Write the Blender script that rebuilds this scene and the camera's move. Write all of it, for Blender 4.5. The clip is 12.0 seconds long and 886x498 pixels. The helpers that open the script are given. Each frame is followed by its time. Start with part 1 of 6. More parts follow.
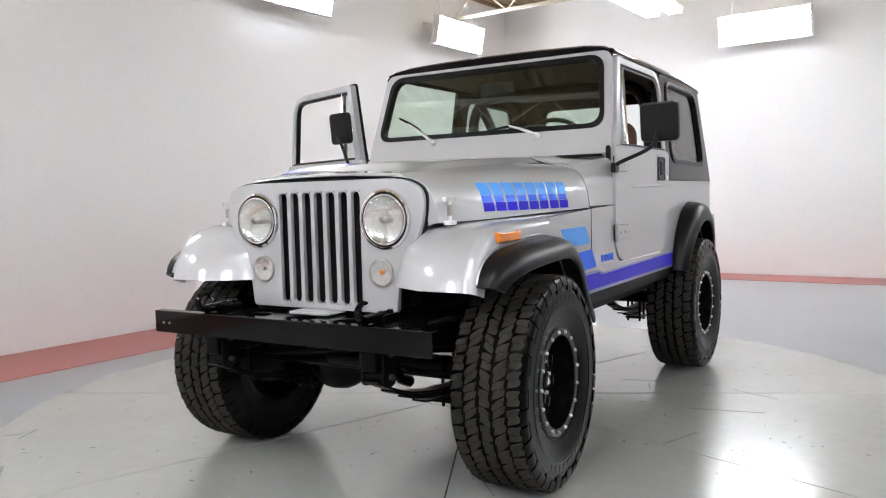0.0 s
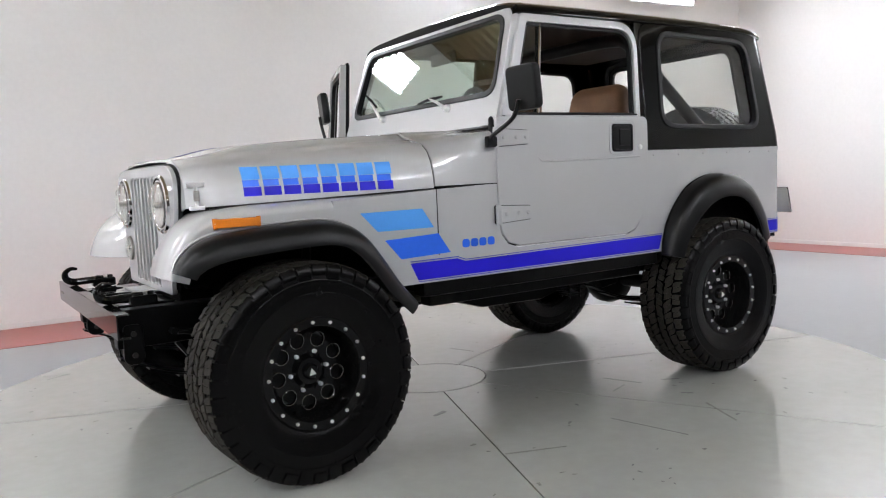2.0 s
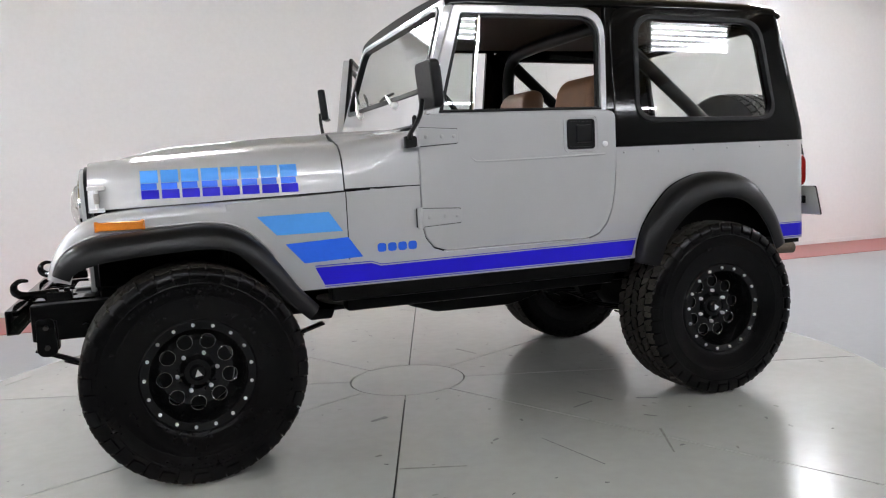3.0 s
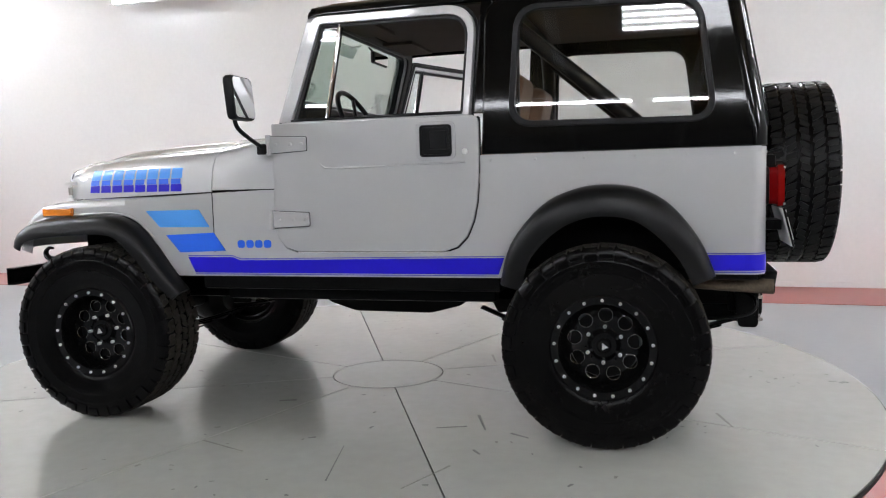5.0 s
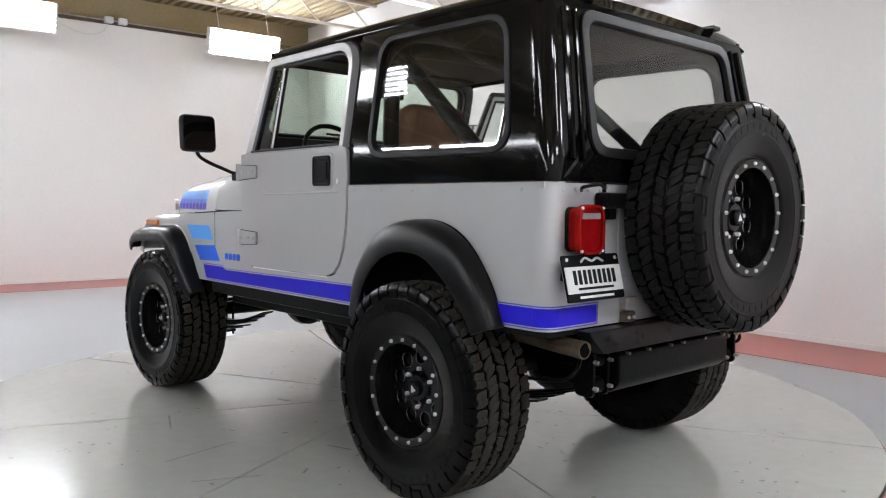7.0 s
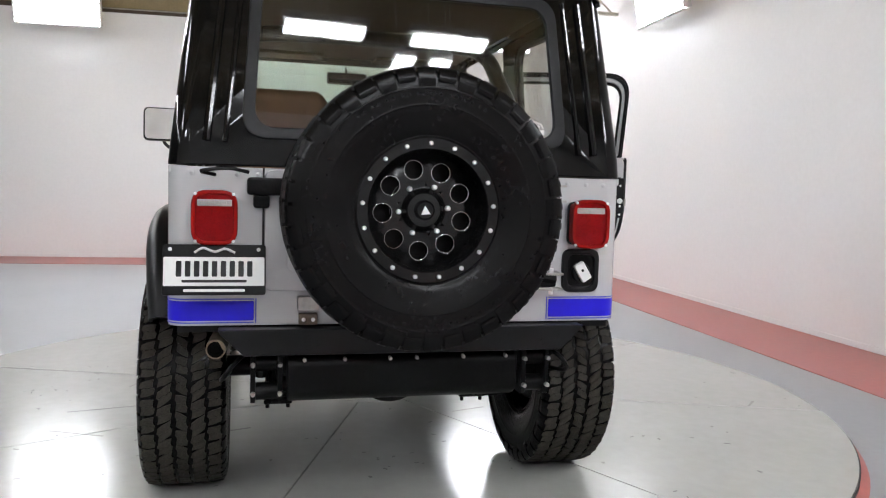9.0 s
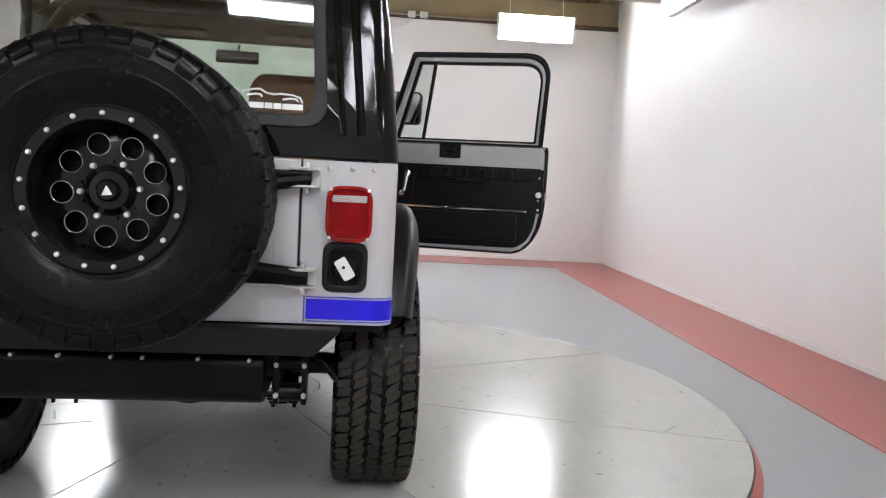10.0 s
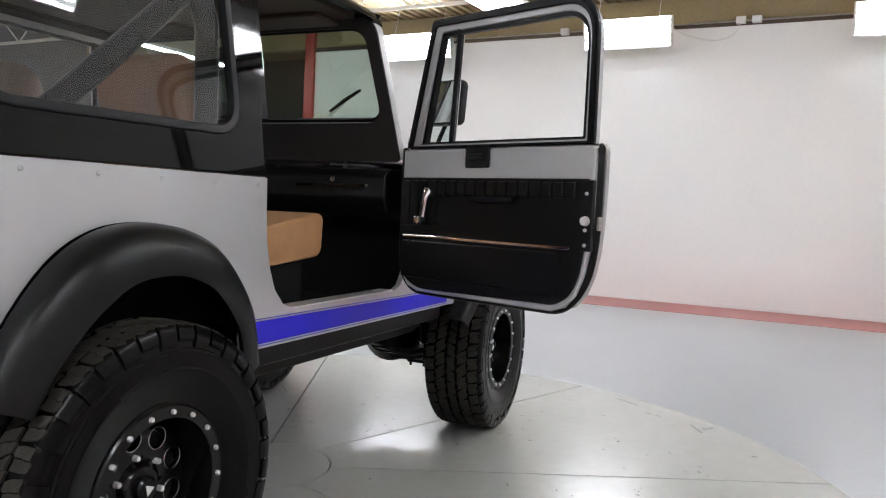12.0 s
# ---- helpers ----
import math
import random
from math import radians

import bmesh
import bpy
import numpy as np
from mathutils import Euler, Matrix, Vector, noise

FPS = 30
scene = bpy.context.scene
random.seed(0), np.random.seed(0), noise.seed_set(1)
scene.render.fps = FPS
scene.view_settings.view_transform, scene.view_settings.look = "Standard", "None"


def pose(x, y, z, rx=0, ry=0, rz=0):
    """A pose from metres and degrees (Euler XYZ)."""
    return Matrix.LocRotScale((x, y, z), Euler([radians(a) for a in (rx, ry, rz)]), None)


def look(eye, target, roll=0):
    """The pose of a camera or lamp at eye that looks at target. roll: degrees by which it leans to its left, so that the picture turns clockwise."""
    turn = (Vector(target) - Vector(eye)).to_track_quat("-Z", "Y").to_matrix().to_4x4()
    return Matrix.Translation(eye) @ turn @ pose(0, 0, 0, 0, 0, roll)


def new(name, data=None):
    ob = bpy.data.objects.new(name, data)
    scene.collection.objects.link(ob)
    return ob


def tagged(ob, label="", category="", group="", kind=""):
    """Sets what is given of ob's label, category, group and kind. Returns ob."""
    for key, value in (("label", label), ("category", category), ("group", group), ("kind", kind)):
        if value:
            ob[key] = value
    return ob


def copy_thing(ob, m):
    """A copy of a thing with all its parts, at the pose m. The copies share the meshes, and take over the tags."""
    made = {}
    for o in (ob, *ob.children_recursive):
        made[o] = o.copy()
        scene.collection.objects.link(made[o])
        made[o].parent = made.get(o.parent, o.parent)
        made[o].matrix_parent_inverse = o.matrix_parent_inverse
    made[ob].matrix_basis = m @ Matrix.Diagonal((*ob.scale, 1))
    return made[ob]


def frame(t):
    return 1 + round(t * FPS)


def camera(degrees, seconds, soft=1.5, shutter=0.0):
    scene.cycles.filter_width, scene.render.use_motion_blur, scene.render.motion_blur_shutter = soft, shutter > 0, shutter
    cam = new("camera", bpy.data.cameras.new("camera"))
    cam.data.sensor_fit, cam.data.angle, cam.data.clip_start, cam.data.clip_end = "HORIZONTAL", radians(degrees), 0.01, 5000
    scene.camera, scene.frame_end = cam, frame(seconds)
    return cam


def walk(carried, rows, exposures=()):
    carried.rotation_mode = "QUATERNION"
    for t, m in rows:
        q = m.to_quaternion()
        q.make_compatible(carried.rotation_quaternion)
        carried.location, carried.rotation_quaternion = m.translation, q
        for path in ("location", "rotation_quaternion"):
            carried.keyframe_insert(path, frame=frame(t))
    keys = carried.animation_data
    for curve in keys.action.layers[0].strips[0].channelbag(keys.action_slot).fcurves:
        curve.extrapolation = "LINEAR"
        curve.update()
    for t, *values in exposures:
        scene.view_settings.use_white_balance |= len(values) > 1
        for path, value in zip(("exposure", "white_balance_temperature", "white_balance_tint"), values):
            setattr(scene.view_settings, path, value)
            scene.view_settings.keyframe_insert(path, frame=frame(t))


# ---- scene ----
cam = camera(59.0, 12.0, soft=1.15)

PATH = [
    (0, (4.021, 2.064, 1.152), (2.318, 1.023, 1.019), -1.5),
    (0.5, (3.715, 2.501, 1.178), (2.130, 1.290, 1.036), -1.5),
    (1, (3.326, 2.896, 1.138), (1.881, 1.520, 1.003), -2.3),
    (1.5, (2.867, 3.272, 1.125), (1.596, 1.736, 0.967), -2.8),
    (2, (2.381, 3.538, 1.134), (1.291, 1.871, 0.948), -2.7),
    (2.5, (1.844, 3.791, 1.153), (0.969, 2.004, 0.946), -3.0),
    (3, (1.327, 3.918, 1.153), (0.646, 2.049, 0.950), -2.8),
    (5, (-1.417, 4.025, 1.139), (-0.889, 2.106, 0.948), -1.6),
    (5.5, (-2.039, 3.813, 1.135), (-1.216, 1.998, 0.959), -1.2),
    (6, (-2.576, 3.508, 1.198), (-1.509, 1.827, 1.012), -0.8),
    (6.5, (-3.067, 3.162, 1.134), (-1.779, 1.638, 0.994), -0.1),
    (8.5, (-4.334, 1.124, 1.157), (-2.458, 0.449, 1.004), 1.2),
    (9, (-4.378, 0.522, 1.160), (-2.443, 0.041, 1.009), 1.6),
    (9.5, (-4.360, -0.037, 1.169), (-2.399, -0.395, 1.007), 2.4),
    (10, (-4.230, -0.625, 1.167), (-2.251, -0.858, 0.996), 3.1),
    (10.5, (-4.089, -1.134, 1.155), (-2.100, -1.260, 0.994), 3.7),
    (11, (-3.665, -1.625, 1.135), (-1.670, -1.560, 0.998), 3.9),
    (11.5, (-3.143, -1.984, 1.120), (-1.186, -1.584, 1.013), 3.1),
    (12, (-2.657, -2.228, 1.147), (-0.833, -1.416, 1.041), 2.5),
]
walk(cam, [(t, look(eye, target, roll)) for t, eye, target, roll in PATH])

# ---- world and light ----
world = bpy.data.worlds.new("world")
scene.world = world
world.use_nodes = True
sky = world.node_tree.nodes.new("ShaderNodeTexSky")
sky.sky_type, sky.sun_disc = "NISHITA", False
sky.sun_elevation, sky.sun_rotation = radians(40), radians(120)
world.node_tree.links.new(sky.outputs[0], world.node_tree.nodes["Background"].inputs[0])
world.node_tree.nodes["Background"].inputs[1].default_value = 0.05
scene.view_settings.exposure = 0.0

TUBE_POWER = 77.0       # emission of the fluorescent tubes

# room axes: the room stands turned a little against the vehicle
TURN = radians(-3.15)
ROOM = Matrix.Rotation(TURN, 4, "Z")
X0, X1, Y0, Y1 = -7.70, 8.74, -4.34, 12.0
FLOOR_Z, WALL_TOP, CEIL_Z = -0.06, 3.76, 4.2


# ---- materials ----
def mat(name, color, rough=0.5, metal=0.0, vary=0.12, scale=6.0, fine=60.0, bump=0.0, coat=0.0, emit=0.0, spread=0.1, spec=0.5, coat_rough=0.06):
    m = bpy.data.materials.new(name)
    m.use_nodes = True
    t = m.node_tree
    b = t.nodes["Principled BSDF"]
    tc = t.nodes.new("ShaderNodeTexCoord")

    def noise_at(s, detail):
        n = t.nodes.new("ShaderNodeTexNoise")
        n.inputs["Scale"].default_value, n.inputs["Detail"].default_value = s, detail
        t.links.new(tc.outputs["Object"], n.inputs["Vector"])
        return n.outputs["Fac"]
    n1, n2 = noise_at(scale, 4), noise_at(fine, 3)
    mix = t.nodes.new("ShaderNodeMath")
    mix.operation = "MULTIPLY_ADD"
    mix.inputs[1].default_value = 0.5
    t.links.new(n2, mix.inputs[0])
    half = t.nodes.new("ShaderNodeMath")
    half.operation = "MULTIPLY"
    half.inputs[1].default_value = 0.5
    t.links.new(n1, half.inputs[0])
    t.links.new(half.outputs[0], mix.inputs[2])
    ramp = t.nodes.new("ShaderNodeValToRGB")
    lo = [max(0.0, c * (1 - vary)) for c in color]
    hi = [min(1.0, c * (1 + vary)) for c in color]
    ramp.color_ramp.elements[0].position, ramp.color_ramp.elements[1].position = 0.3, 0.7
    ramp.color_ramp.elements[0].color, ramp.color_ramp.elements[1].color = (*lo, 1), (*hi, 1)
    t.links.new(mix.outputs[0], ramp.inputs[0])
    t.links.new(ramp.outputs[0], b.inputs["Base Color"])
    rr_ = t.nodes.new("ShaderNodeMapRange")
    rr_.inputs["To Min"].default_value, rr_.inputs["To Max"].default_value = rough * (1 - spread), min(1, rough * (1 + spread))
    t.links.new(n1, rr_.inputs["Value"])
    t.links.new(rr_.outputs[0], b.inputs["Roughness"])
    b.inputs["Metallic"].default_value = metal
    b.inputs["Specular IOR Level"].default_value = spec
    b.inputs["Coat Weight"].default_value = coat
    b.inputs["Coat Roughness"].default_value = coat_rough
    if bump:
        bp = t.nodes.new("ShaderNodeBump")
        bp.inputs["Strength"].default_value, bp.inputs["Distance"].default_value = bump, 0.004
        t.links.new(n2, bp.inputs["Height"])
        t.links.new(bp.outputs[0], b.inputs["Normal"])
    if emit:
        b.inputs["Emission Color"].default_value = (0.908, 0.933, 1.0, 1)
        b.inputs["Emission Strength"].default_value = emit
    return m


def glass(name, tint, gloss=1.0, ribs=0.0):
    """Thin pane: clear with a tint, and a mirror gloss that grows towards grazing."""
    m = bpy.data.materials.new(name)
    m.use_nodes = True
    t = m.node_tree
    out = t.nodes["Material Output"]
    t.nodes.remove(t.nodes["Principled BSDF"])
    tr, gl, mx = t.nodes.new("ShaderNodeBsdfTransparent"), t.nodes.new("ShaderNodeBsdfGlossy"), t.nodes.new("ShaderNodeMixShader")
    lw, pw, ma = t.nodes.new("ShaderNodeLayerWeight"), t.nodes.new("ShaderNodeMath"), t.nodes.new("ShaderNodeMath")
    lw.inputs["Blend"].default_value = 0.5
    pw.operation, ma.operation = "POWER", "MULTIPLY_ADD"
    pw.inputs[1].default_value = 4.0
    ma.inputs[1].default_value, ma.inputs[2].default_value = 0.8 * gloss, 0.045 * gloss
    t.links.new(lw.outputs["Facing"], pw.inputs[0])
    t.links.new(pw.outputs[0], ma.inputs[0])
    tr.inputs[0].default_value = (*tint, 1)
    gl.inputs["Roughness"].default_value = 0.0
    t.links.new(ma.outputs[0], mx.inputs[0])
    t.links.new(tr.outputs[0], mx.inputs[1])
    t.links.new(gl.outputs[0], mx.inputs[2])
    t.links.new(mx.outputs[0], out.inputs[0])
    if ribs:
        tc, wv, bp = t.nodes.new("ShaderNodeTexCoord"), t.nodes.new("ShaderNodeTexWave"), t.nodes.new("ShaderNodeBump")
        wv.bands_direction = "Y"
        wv.inputs["Scale"].default_value, wv.inputs["Distortion"].default_value = ribs, 1.5
        bp.inputs["Strength"].default_value, bp.inputs["Distance"].default_value = 0.8, 0.004
        t.links.new(tc.outputs["Object"], wv.inputs["Vector"])
        t.links.new(wv.outputs["Fac"], bp.inputs["Height"])
        t.links.new(bp.outputs[0], gl.inputs["Normal"])
    return m


SILVER = mat("silver_paint", (0.452, 0.453, 0.456), 0.45, 0.22, 0.04, 3, 900, 0.0, 1.0)
BLACKTOP = mat("gloss_black_paint", (0.003, 0.003, 0.003), 0.05, 0.0, 0.3, 2, 40, 0.015, 0.0, spec=0.19)
TRIM = mat("black_plastic", (0.0065, 0.0065, 0.0068), 0.33, 0.0, 0.2, 8, 300, 0.1, spec=0.17)
CHASSIS = mat("chassis_black", (0.0025, 0.0025, 0.0025), 0.36, 0.0, 0.5, 10, 80, 0.2, spec=0.10)
WELL = mat("matt_near_black", (0.002, 0.002, 0.002), 0.9, 0.0, 0.4, 10, 80, 0.3, spec=0.03)
RUBBER = mat("tyre_rubber", (0.0026, 0.0025, 0.0025), 0.26, 0.0, 0.4, 7, 70, 0.04, spread=0.15, spec=0.11)
FRESHTREAD = mat("fresh_tread_rubber", (0.008, 0.0078, 0.0075), 0.5, 0.0, 0.4, 16, 170, 0.2, spec=0.15)
TREAD = mat("tread_rubber", (0.025, 0.0222, 0.0185), 0.8, 0.0, 0.55, 16, 170, 0.35, spec=0.15)
INTERIOR = mat("dark_interior_paint", (0.017, 0.0155, 0.015), 0.6, 0.0, 0.15, 8, 120, spec=0.3)
GASKET = mat("rubber_gasket", (0.004, 0.004, 0.0045), 0.42, 0.0, 0.2, spec=0.18)
RIM = mat("rim_black", (0.004, 0.004, 0.004), 0.2, 0.0, 0.2, 5, 100, spec=0.25)
CHROME = mat("chrome", (0.8, 0.8, 0.8), 0.08, 1.0, 0.03)
STEEL = mat("bolt_steel", (0.80, 0.80, 0.79), 0.3, 0.55, 0.1)
DULL = mat("bare_steel", (0.4, 0.38, 0.35), 0.45, 0.8, 0.25)
PIPE = mat("tarnished_pipe", (0.115, 0.088, 0.062), 0.5, 0.5, 0.35, 14, 90, 0.15)
DARKSTEEL = mat("dark_steel", (0.05, 0.045, 0.04), 0.55, 0.5, 0.4, 12, 80, 0.2)
DEEPBLUE = mat("decal_deep_blue", (0.016, 0.010, 0.50), 0.32, 0.0, 0.05, coat=0.0, spec=0.22)
MIDBLUE = mat("decal_mid_blue", (0.025, 0.13, 0.72), 0.32, 0.0, 0.05, coat=0.0, spec=0.25)
SKYBLUE = mat("decal_sky_blue", (0.085, 0.33, 0.82), 0.32, 0.0, 0.05, coat=0.0, spec=0.25)
PALE = mat("decal_thin_line", (0.05, 0.07, 0.45), 0.3, 0.0, 0.05)
AMBER = mat("amber_lens", (0.75, 0.22, 0.02), 0.18, 0.0, 0.12, 20, 200, 0.2, 1.0)
RED = mat("red_lens", (0.17, 0.003, 0.004), 0.12, 0.0, 0.25, 25, 200, 0.12, 0.0, spec=0.08)
REDBEZEL = mat("red_bezel", (0.21, 0.005, 0.004), 0.16, 0.0, 0.1, coat=0.0, spec=0.12)
CLEARLENS = mat("ribbed_clear_lens", (0.36, 0.33, 0.32), 0.12, 0.3, 0.2, 30, 200, 0.3, 1.0)
WHITEP = mat("white_plastic", (0.75, 0.75, 0.73), 0.4, 0.0, 0.05)
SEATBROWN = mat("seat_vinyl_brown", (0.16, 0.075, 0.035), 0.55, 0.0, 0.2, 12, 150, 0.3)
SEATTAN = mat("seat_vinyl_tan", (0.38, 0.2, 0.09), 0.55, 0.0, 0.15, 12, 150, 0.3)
CARPET = mat("black_carpet", (0.008, 0.008, 0.008), 0.9, 0.0, 0.4, 20, 300, 0.4, spec=0.2)
VINYL = mat("black_vinyl", (0.0035, 0.0035, 0.0036), 0.34, 0.0, 0.25, 9, 220, 0.12, spec=0.22)
HEADLINER = mat("headliner_brown", (0.06, 0.045, 0.035), 0.85, 0.0, 0.2, 10, 200, 0.2)
EDGE = mat("polished_edge", (0.5, 0.5, 0.5), 0.2, 1.0, 0.1)
REFLECTOR = mat("lamp_reflector", (0.88, 0.88, 0.87), 0.16, 0.85, 0.1, 30, 60, 0.25)
MIRRORM = mat("mirror_glass", (0.85, 0.86, 0.86), 0.02, 1.0, 0.0)
GLASS = glass("window_glass", (0.86, 0.89, 0.875))
GLASSW = glass("windscreen_glass", (0.80, 0.89, 0.83), 2.3)
GLASSR = glass("rear_glass", (0.94, 0.95, 0.94))
LAMPGLASS = glass("lamp_glass", (0.93, 0.94, 0.92), 1.5, 28.0)
WALLW = mat("white_wall_paint", (0.80, 0.795, 0.79), 0.55, 0.0, 0.03, 0.6, 25, 0.05)
TABLE = mat("turntable_epoxy", (0.385, 0.388, 0.364), 0.2, 0.0, 0.06, 1.3, 14, 0.02, 0.45, spread=0.25, coat_rough=0.2)
GREYF = mat("grey_floor_paint", (0.285, 0.30, 0.315), 0.3, 0.0, 0.06, 1.0, 18, 0.02, 0.0, spread=0.2)
REDF = mat("red_floor_paint", (0.36, 0.085, 0.07), 0.32, 0.0, 0.10, 1.5, 22, 0.03)
SEAM = mat("dark_joint", (0.03, 0.03, 0.03), 0.8, 0.0, 0.3)
SCUFF = mat("scuff_mark", (0.10, 0.10, 0.095), 0.6, 0.0, 0.4, 20, 100)
TAN = mat("tan_roof_deck", (0.30, 0.235, 0.13), 0.75, 0.0, 0.15, 1.5, 30, 0.2)
BROWN = mat("dark_brown_trim", (0.07, 0.045, 0.03), 0.7, 0.0, 0.3)
CREAM = mat("cream_steel", (0.6, 0.56, 0.47), 0.5, 0.0, 0.1)
UNLITWALL = mat("unlit_warehouse_wall", (0.10, 0.095, 0.085), 0.8, 0.0, 0.25, 0.8, 12)
REDPOST = mat("red_post", (0.35, 0.03, 0.025), 0.5, 0.0, 0.15)
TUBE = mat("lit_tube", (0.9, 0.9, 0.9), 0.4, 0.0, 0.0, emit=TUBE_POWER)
# strengths per bank, set only to balance the light on car and walls
TUBEEAST = mat("lit_tube_east", (0.9, 0.9, 0.9), 0.4, 0.0, 0.0, emit=TUBE_POWER * 1.0)
TUBESOUTH = mat("lit_tube_south_west", (0.9, 0.9, 0.9), 0.4, 0.0, 0.0, emit=TUBE_POWER * 0.75)
TUBENORTH = mat("lit_tube_north", (0.9, 0.9, 0.9), 0.4, 0.0, 0.0, emit=TUBE_POWER * 0.65)
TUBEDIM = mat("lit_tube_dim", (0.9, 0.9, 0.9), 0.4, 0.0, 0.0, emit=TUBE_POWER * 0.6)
LAMPBODY = mat("lamp_housing", (0.7, 0.7, 0.69), 0.35, 0.2, 0.05)


# ---- mesh helpers ----
def face(bm, vs):
    try:
        bm.faces.new(vs)
    except ValueError:
        pass


def weighted(bm):
    """Corner normals weighted by face area, so that flat panels with rounded edges stay flat."""
    out = {}
    for v in bm.verts:
        left = set(v.link_faces)
        while left:
            group, todo = [], [left.pop()]
            while todo:
                f_ = todo.pop()
                group.append(f_)
                for e in f_.edges:
                    if e.smooth and v in e.verts:
                        for o in e.link_faces:
                            if o in left:
                                left.discard(o)
                                todo.append(o)
            n = Vector((0, 0, 0))
            for f_ in group:
                n += f_.normal * f_.calc_area() ** 2.5 * 1e6
            n = n.normalized() if n.length > 1e-12 else Vector((0, 0, 1))
            for f_ in group:
                out[(f_, v)] = n
    return [tuple(out[(lp.face, lp.vert)]) for f_ in bm.faces for lp in f_.loops]


def part(name, bm, material, parent, label="", smooth=35, m=None):
    """One mesh object from a bmesh, under a thing or a part."""
    if m is not None:
        bm.transform(m)
    bmesh.ops.recalc_face_normals(bm, faces=bm.faces)
    for f_ in bm.faces:
        f_.smooth = True
    for e in bm.edges:
        e.smooth = e.is_manifold and e.calc_face_angle(0) < radians(smooth)
    bm.normal_update()
    bm.faces.ensure_lookup_table()
    normals = weighted(bm) if len(bm.faces) < 6000 else None
    me = bpy.data.meshes.new(name)
    bm.to_mesh(me)
    bm.free()
    if normals:
        me.normals_split_custom_set(normals)
    me.materials.append(material)
    ob = new(name, me)
    if parent:
        ob.parent = parent
    return tagged(ob, label) if label else ob


def again(name, ob, parent, m=None, label=""):
    """Another object on the same mesh."""
    o = new(name, ob.data)
    o.parent = parent
    if m is not None:
        o.matrix_local = m
    return tagged(o, label) if label else o


def flip(src):
    """The mirror image of a bmesh across the vehicle's middle."""
    bm = src.copy()
    bm.transform(Matrix.Diagonal((1, -1, 1, 1)))
    bmesh.ops.reverse_faces(bm, faces=bm.faces)
    return bm


def box(x0, x1, y0, y1, z0, z1, b=0.0, seg=2, bm=None):
    bm0 = bmesh.new()
    v = [bm0.verts.new(p) for p in ((x0, y0, z0), (x1, y0, z0), (x1, y1, z0), (x0, y1, z0), (x0, y0, z1), (x1, y0, z1), (x1, y1, z1), (x0, y1, z1))]
    for q in ((0, 3, 2, 1), (4, 5, 6, 7), (0, 1, 5, 4), (1, 2, 6, 5), (2, 3, 7, 6), (3, 0, 4, 7)):
        bm0.faces.new([v[i] for i in q])
    if b:
        bmesh.ops.bevel(bm0, geom=list(bm0.edges), offset=b, segments=seg, affect="EDGES", profile=0.5)
    return merge(bm, bm0)


def merge(bm, other):
    if bm is None:
        return other
    me = bpy.data.meshes.new("tmp")
    other.to_mesh(me)
    other.free()
    bm.from_mesh(me)
    bpy.data.meshes.remove(me)
    return bm


def put(p, a, axis):
    return {"x": (a, p[0], p[1]), "y": (p[0], a, p[1]), "z": (p[0], p[1], a)}[axis]


def slab(poly, axis, a0, a1, b=0.0, bm=None):
    """A flat outline given thickness along an axis."""
    bm0 = bmesh.new()
    lo = [bm0.verts.new(put(p, a0, axis)) for p in poly]
    hi = [bm0.verts.new(put(p, a1, axis)) for p in poly]
    n = len(poly)
    bm0.faces.new(lo)
    bm0.faces.new(hi)
    for i in range(n):
        bm0.faces.new((lo[i], lo[(i + 1) % n], hi[(i + 1) % n], hi[i]))
    bmesh.ops.recalc_face_normals(bm0, faces=bm0.faces)
    if b:
        es = [e for e in bm0.edges if e.calc_face_angle(0) > radians(50)]
        bmesh.ops.bevel(bm0, geom=es, offset=b, segments=2, affect="EDGES", profile=0.5)
    return merge(bm, bm0)


def ring(outer, inner, axis, a0, a1, b=0.0, bm=None):
    """A flat frame between two outlines of as many points."""
    bm0 = bmesh.new()
    n = len(outer)
    L = [[bm0.verts.new(put(p, a, axis)) for p in loop] for loop in (outer, inner) for a in (a0, a1)]
    o0, o1, i0, i1 = L
    for k in range(n):
        j = (k + 1) % n
        for q in ((o0[k], o0[j], i0[j], i0[k]), (o1[k], o1[j], i1[j], i1[k]), (o0[k], o0[j], o1[j], o1[k]), (i0[k], i0[j], i1[j], i1[k])):
            bm0.faces.new(q)
    bmesh.ops.recalc_face_normals(bm0, faces=bm0.faces)
    if b:
        es = [e for e in bm0.edges if e.calc_face_angle(0) > radians(50)]
        bmesh.ops.bevel(bm0, geom=es, offset=b, segments=2, affect="EDGES", profile=0.5)
    return merge(bm, bm0)


def rpoly(pts, rs, n=6):
    """A polygon with rounded corners: n + 1 points a corner."""
    out = []
    k = len(pts)
    for i in range(k):
        p, a, c = Vector(pts[i]), Vector(pts[i - 1]), Vector(pts[(i + 1) % k])
        r = rs[i] if isinstance(rs, (list, tuple)) else rs
        u, w = (a - p), (c - p)
        ru = min(r, u.length * 0.49)
        rw = min(r, w.length * 0.49)
        s, e = p + u.normalized() * ru, p + w.normalized() * rw
        for q in range(n + 1):
            t = q / n
            v = s * (1 - t) ** 2 + p * 2 * t * (1 - t) * 0.84 + p * 0.16 * 2 * t * (1 - t) + e * t ** 2
            out.append((v.x, v.y))
    return out


def rect(x0, x1, z0, z1, r, n=6):
    return rpoly([(x0, z0), (x1, z0), (x1, z1), (x0, z1)], r, n)


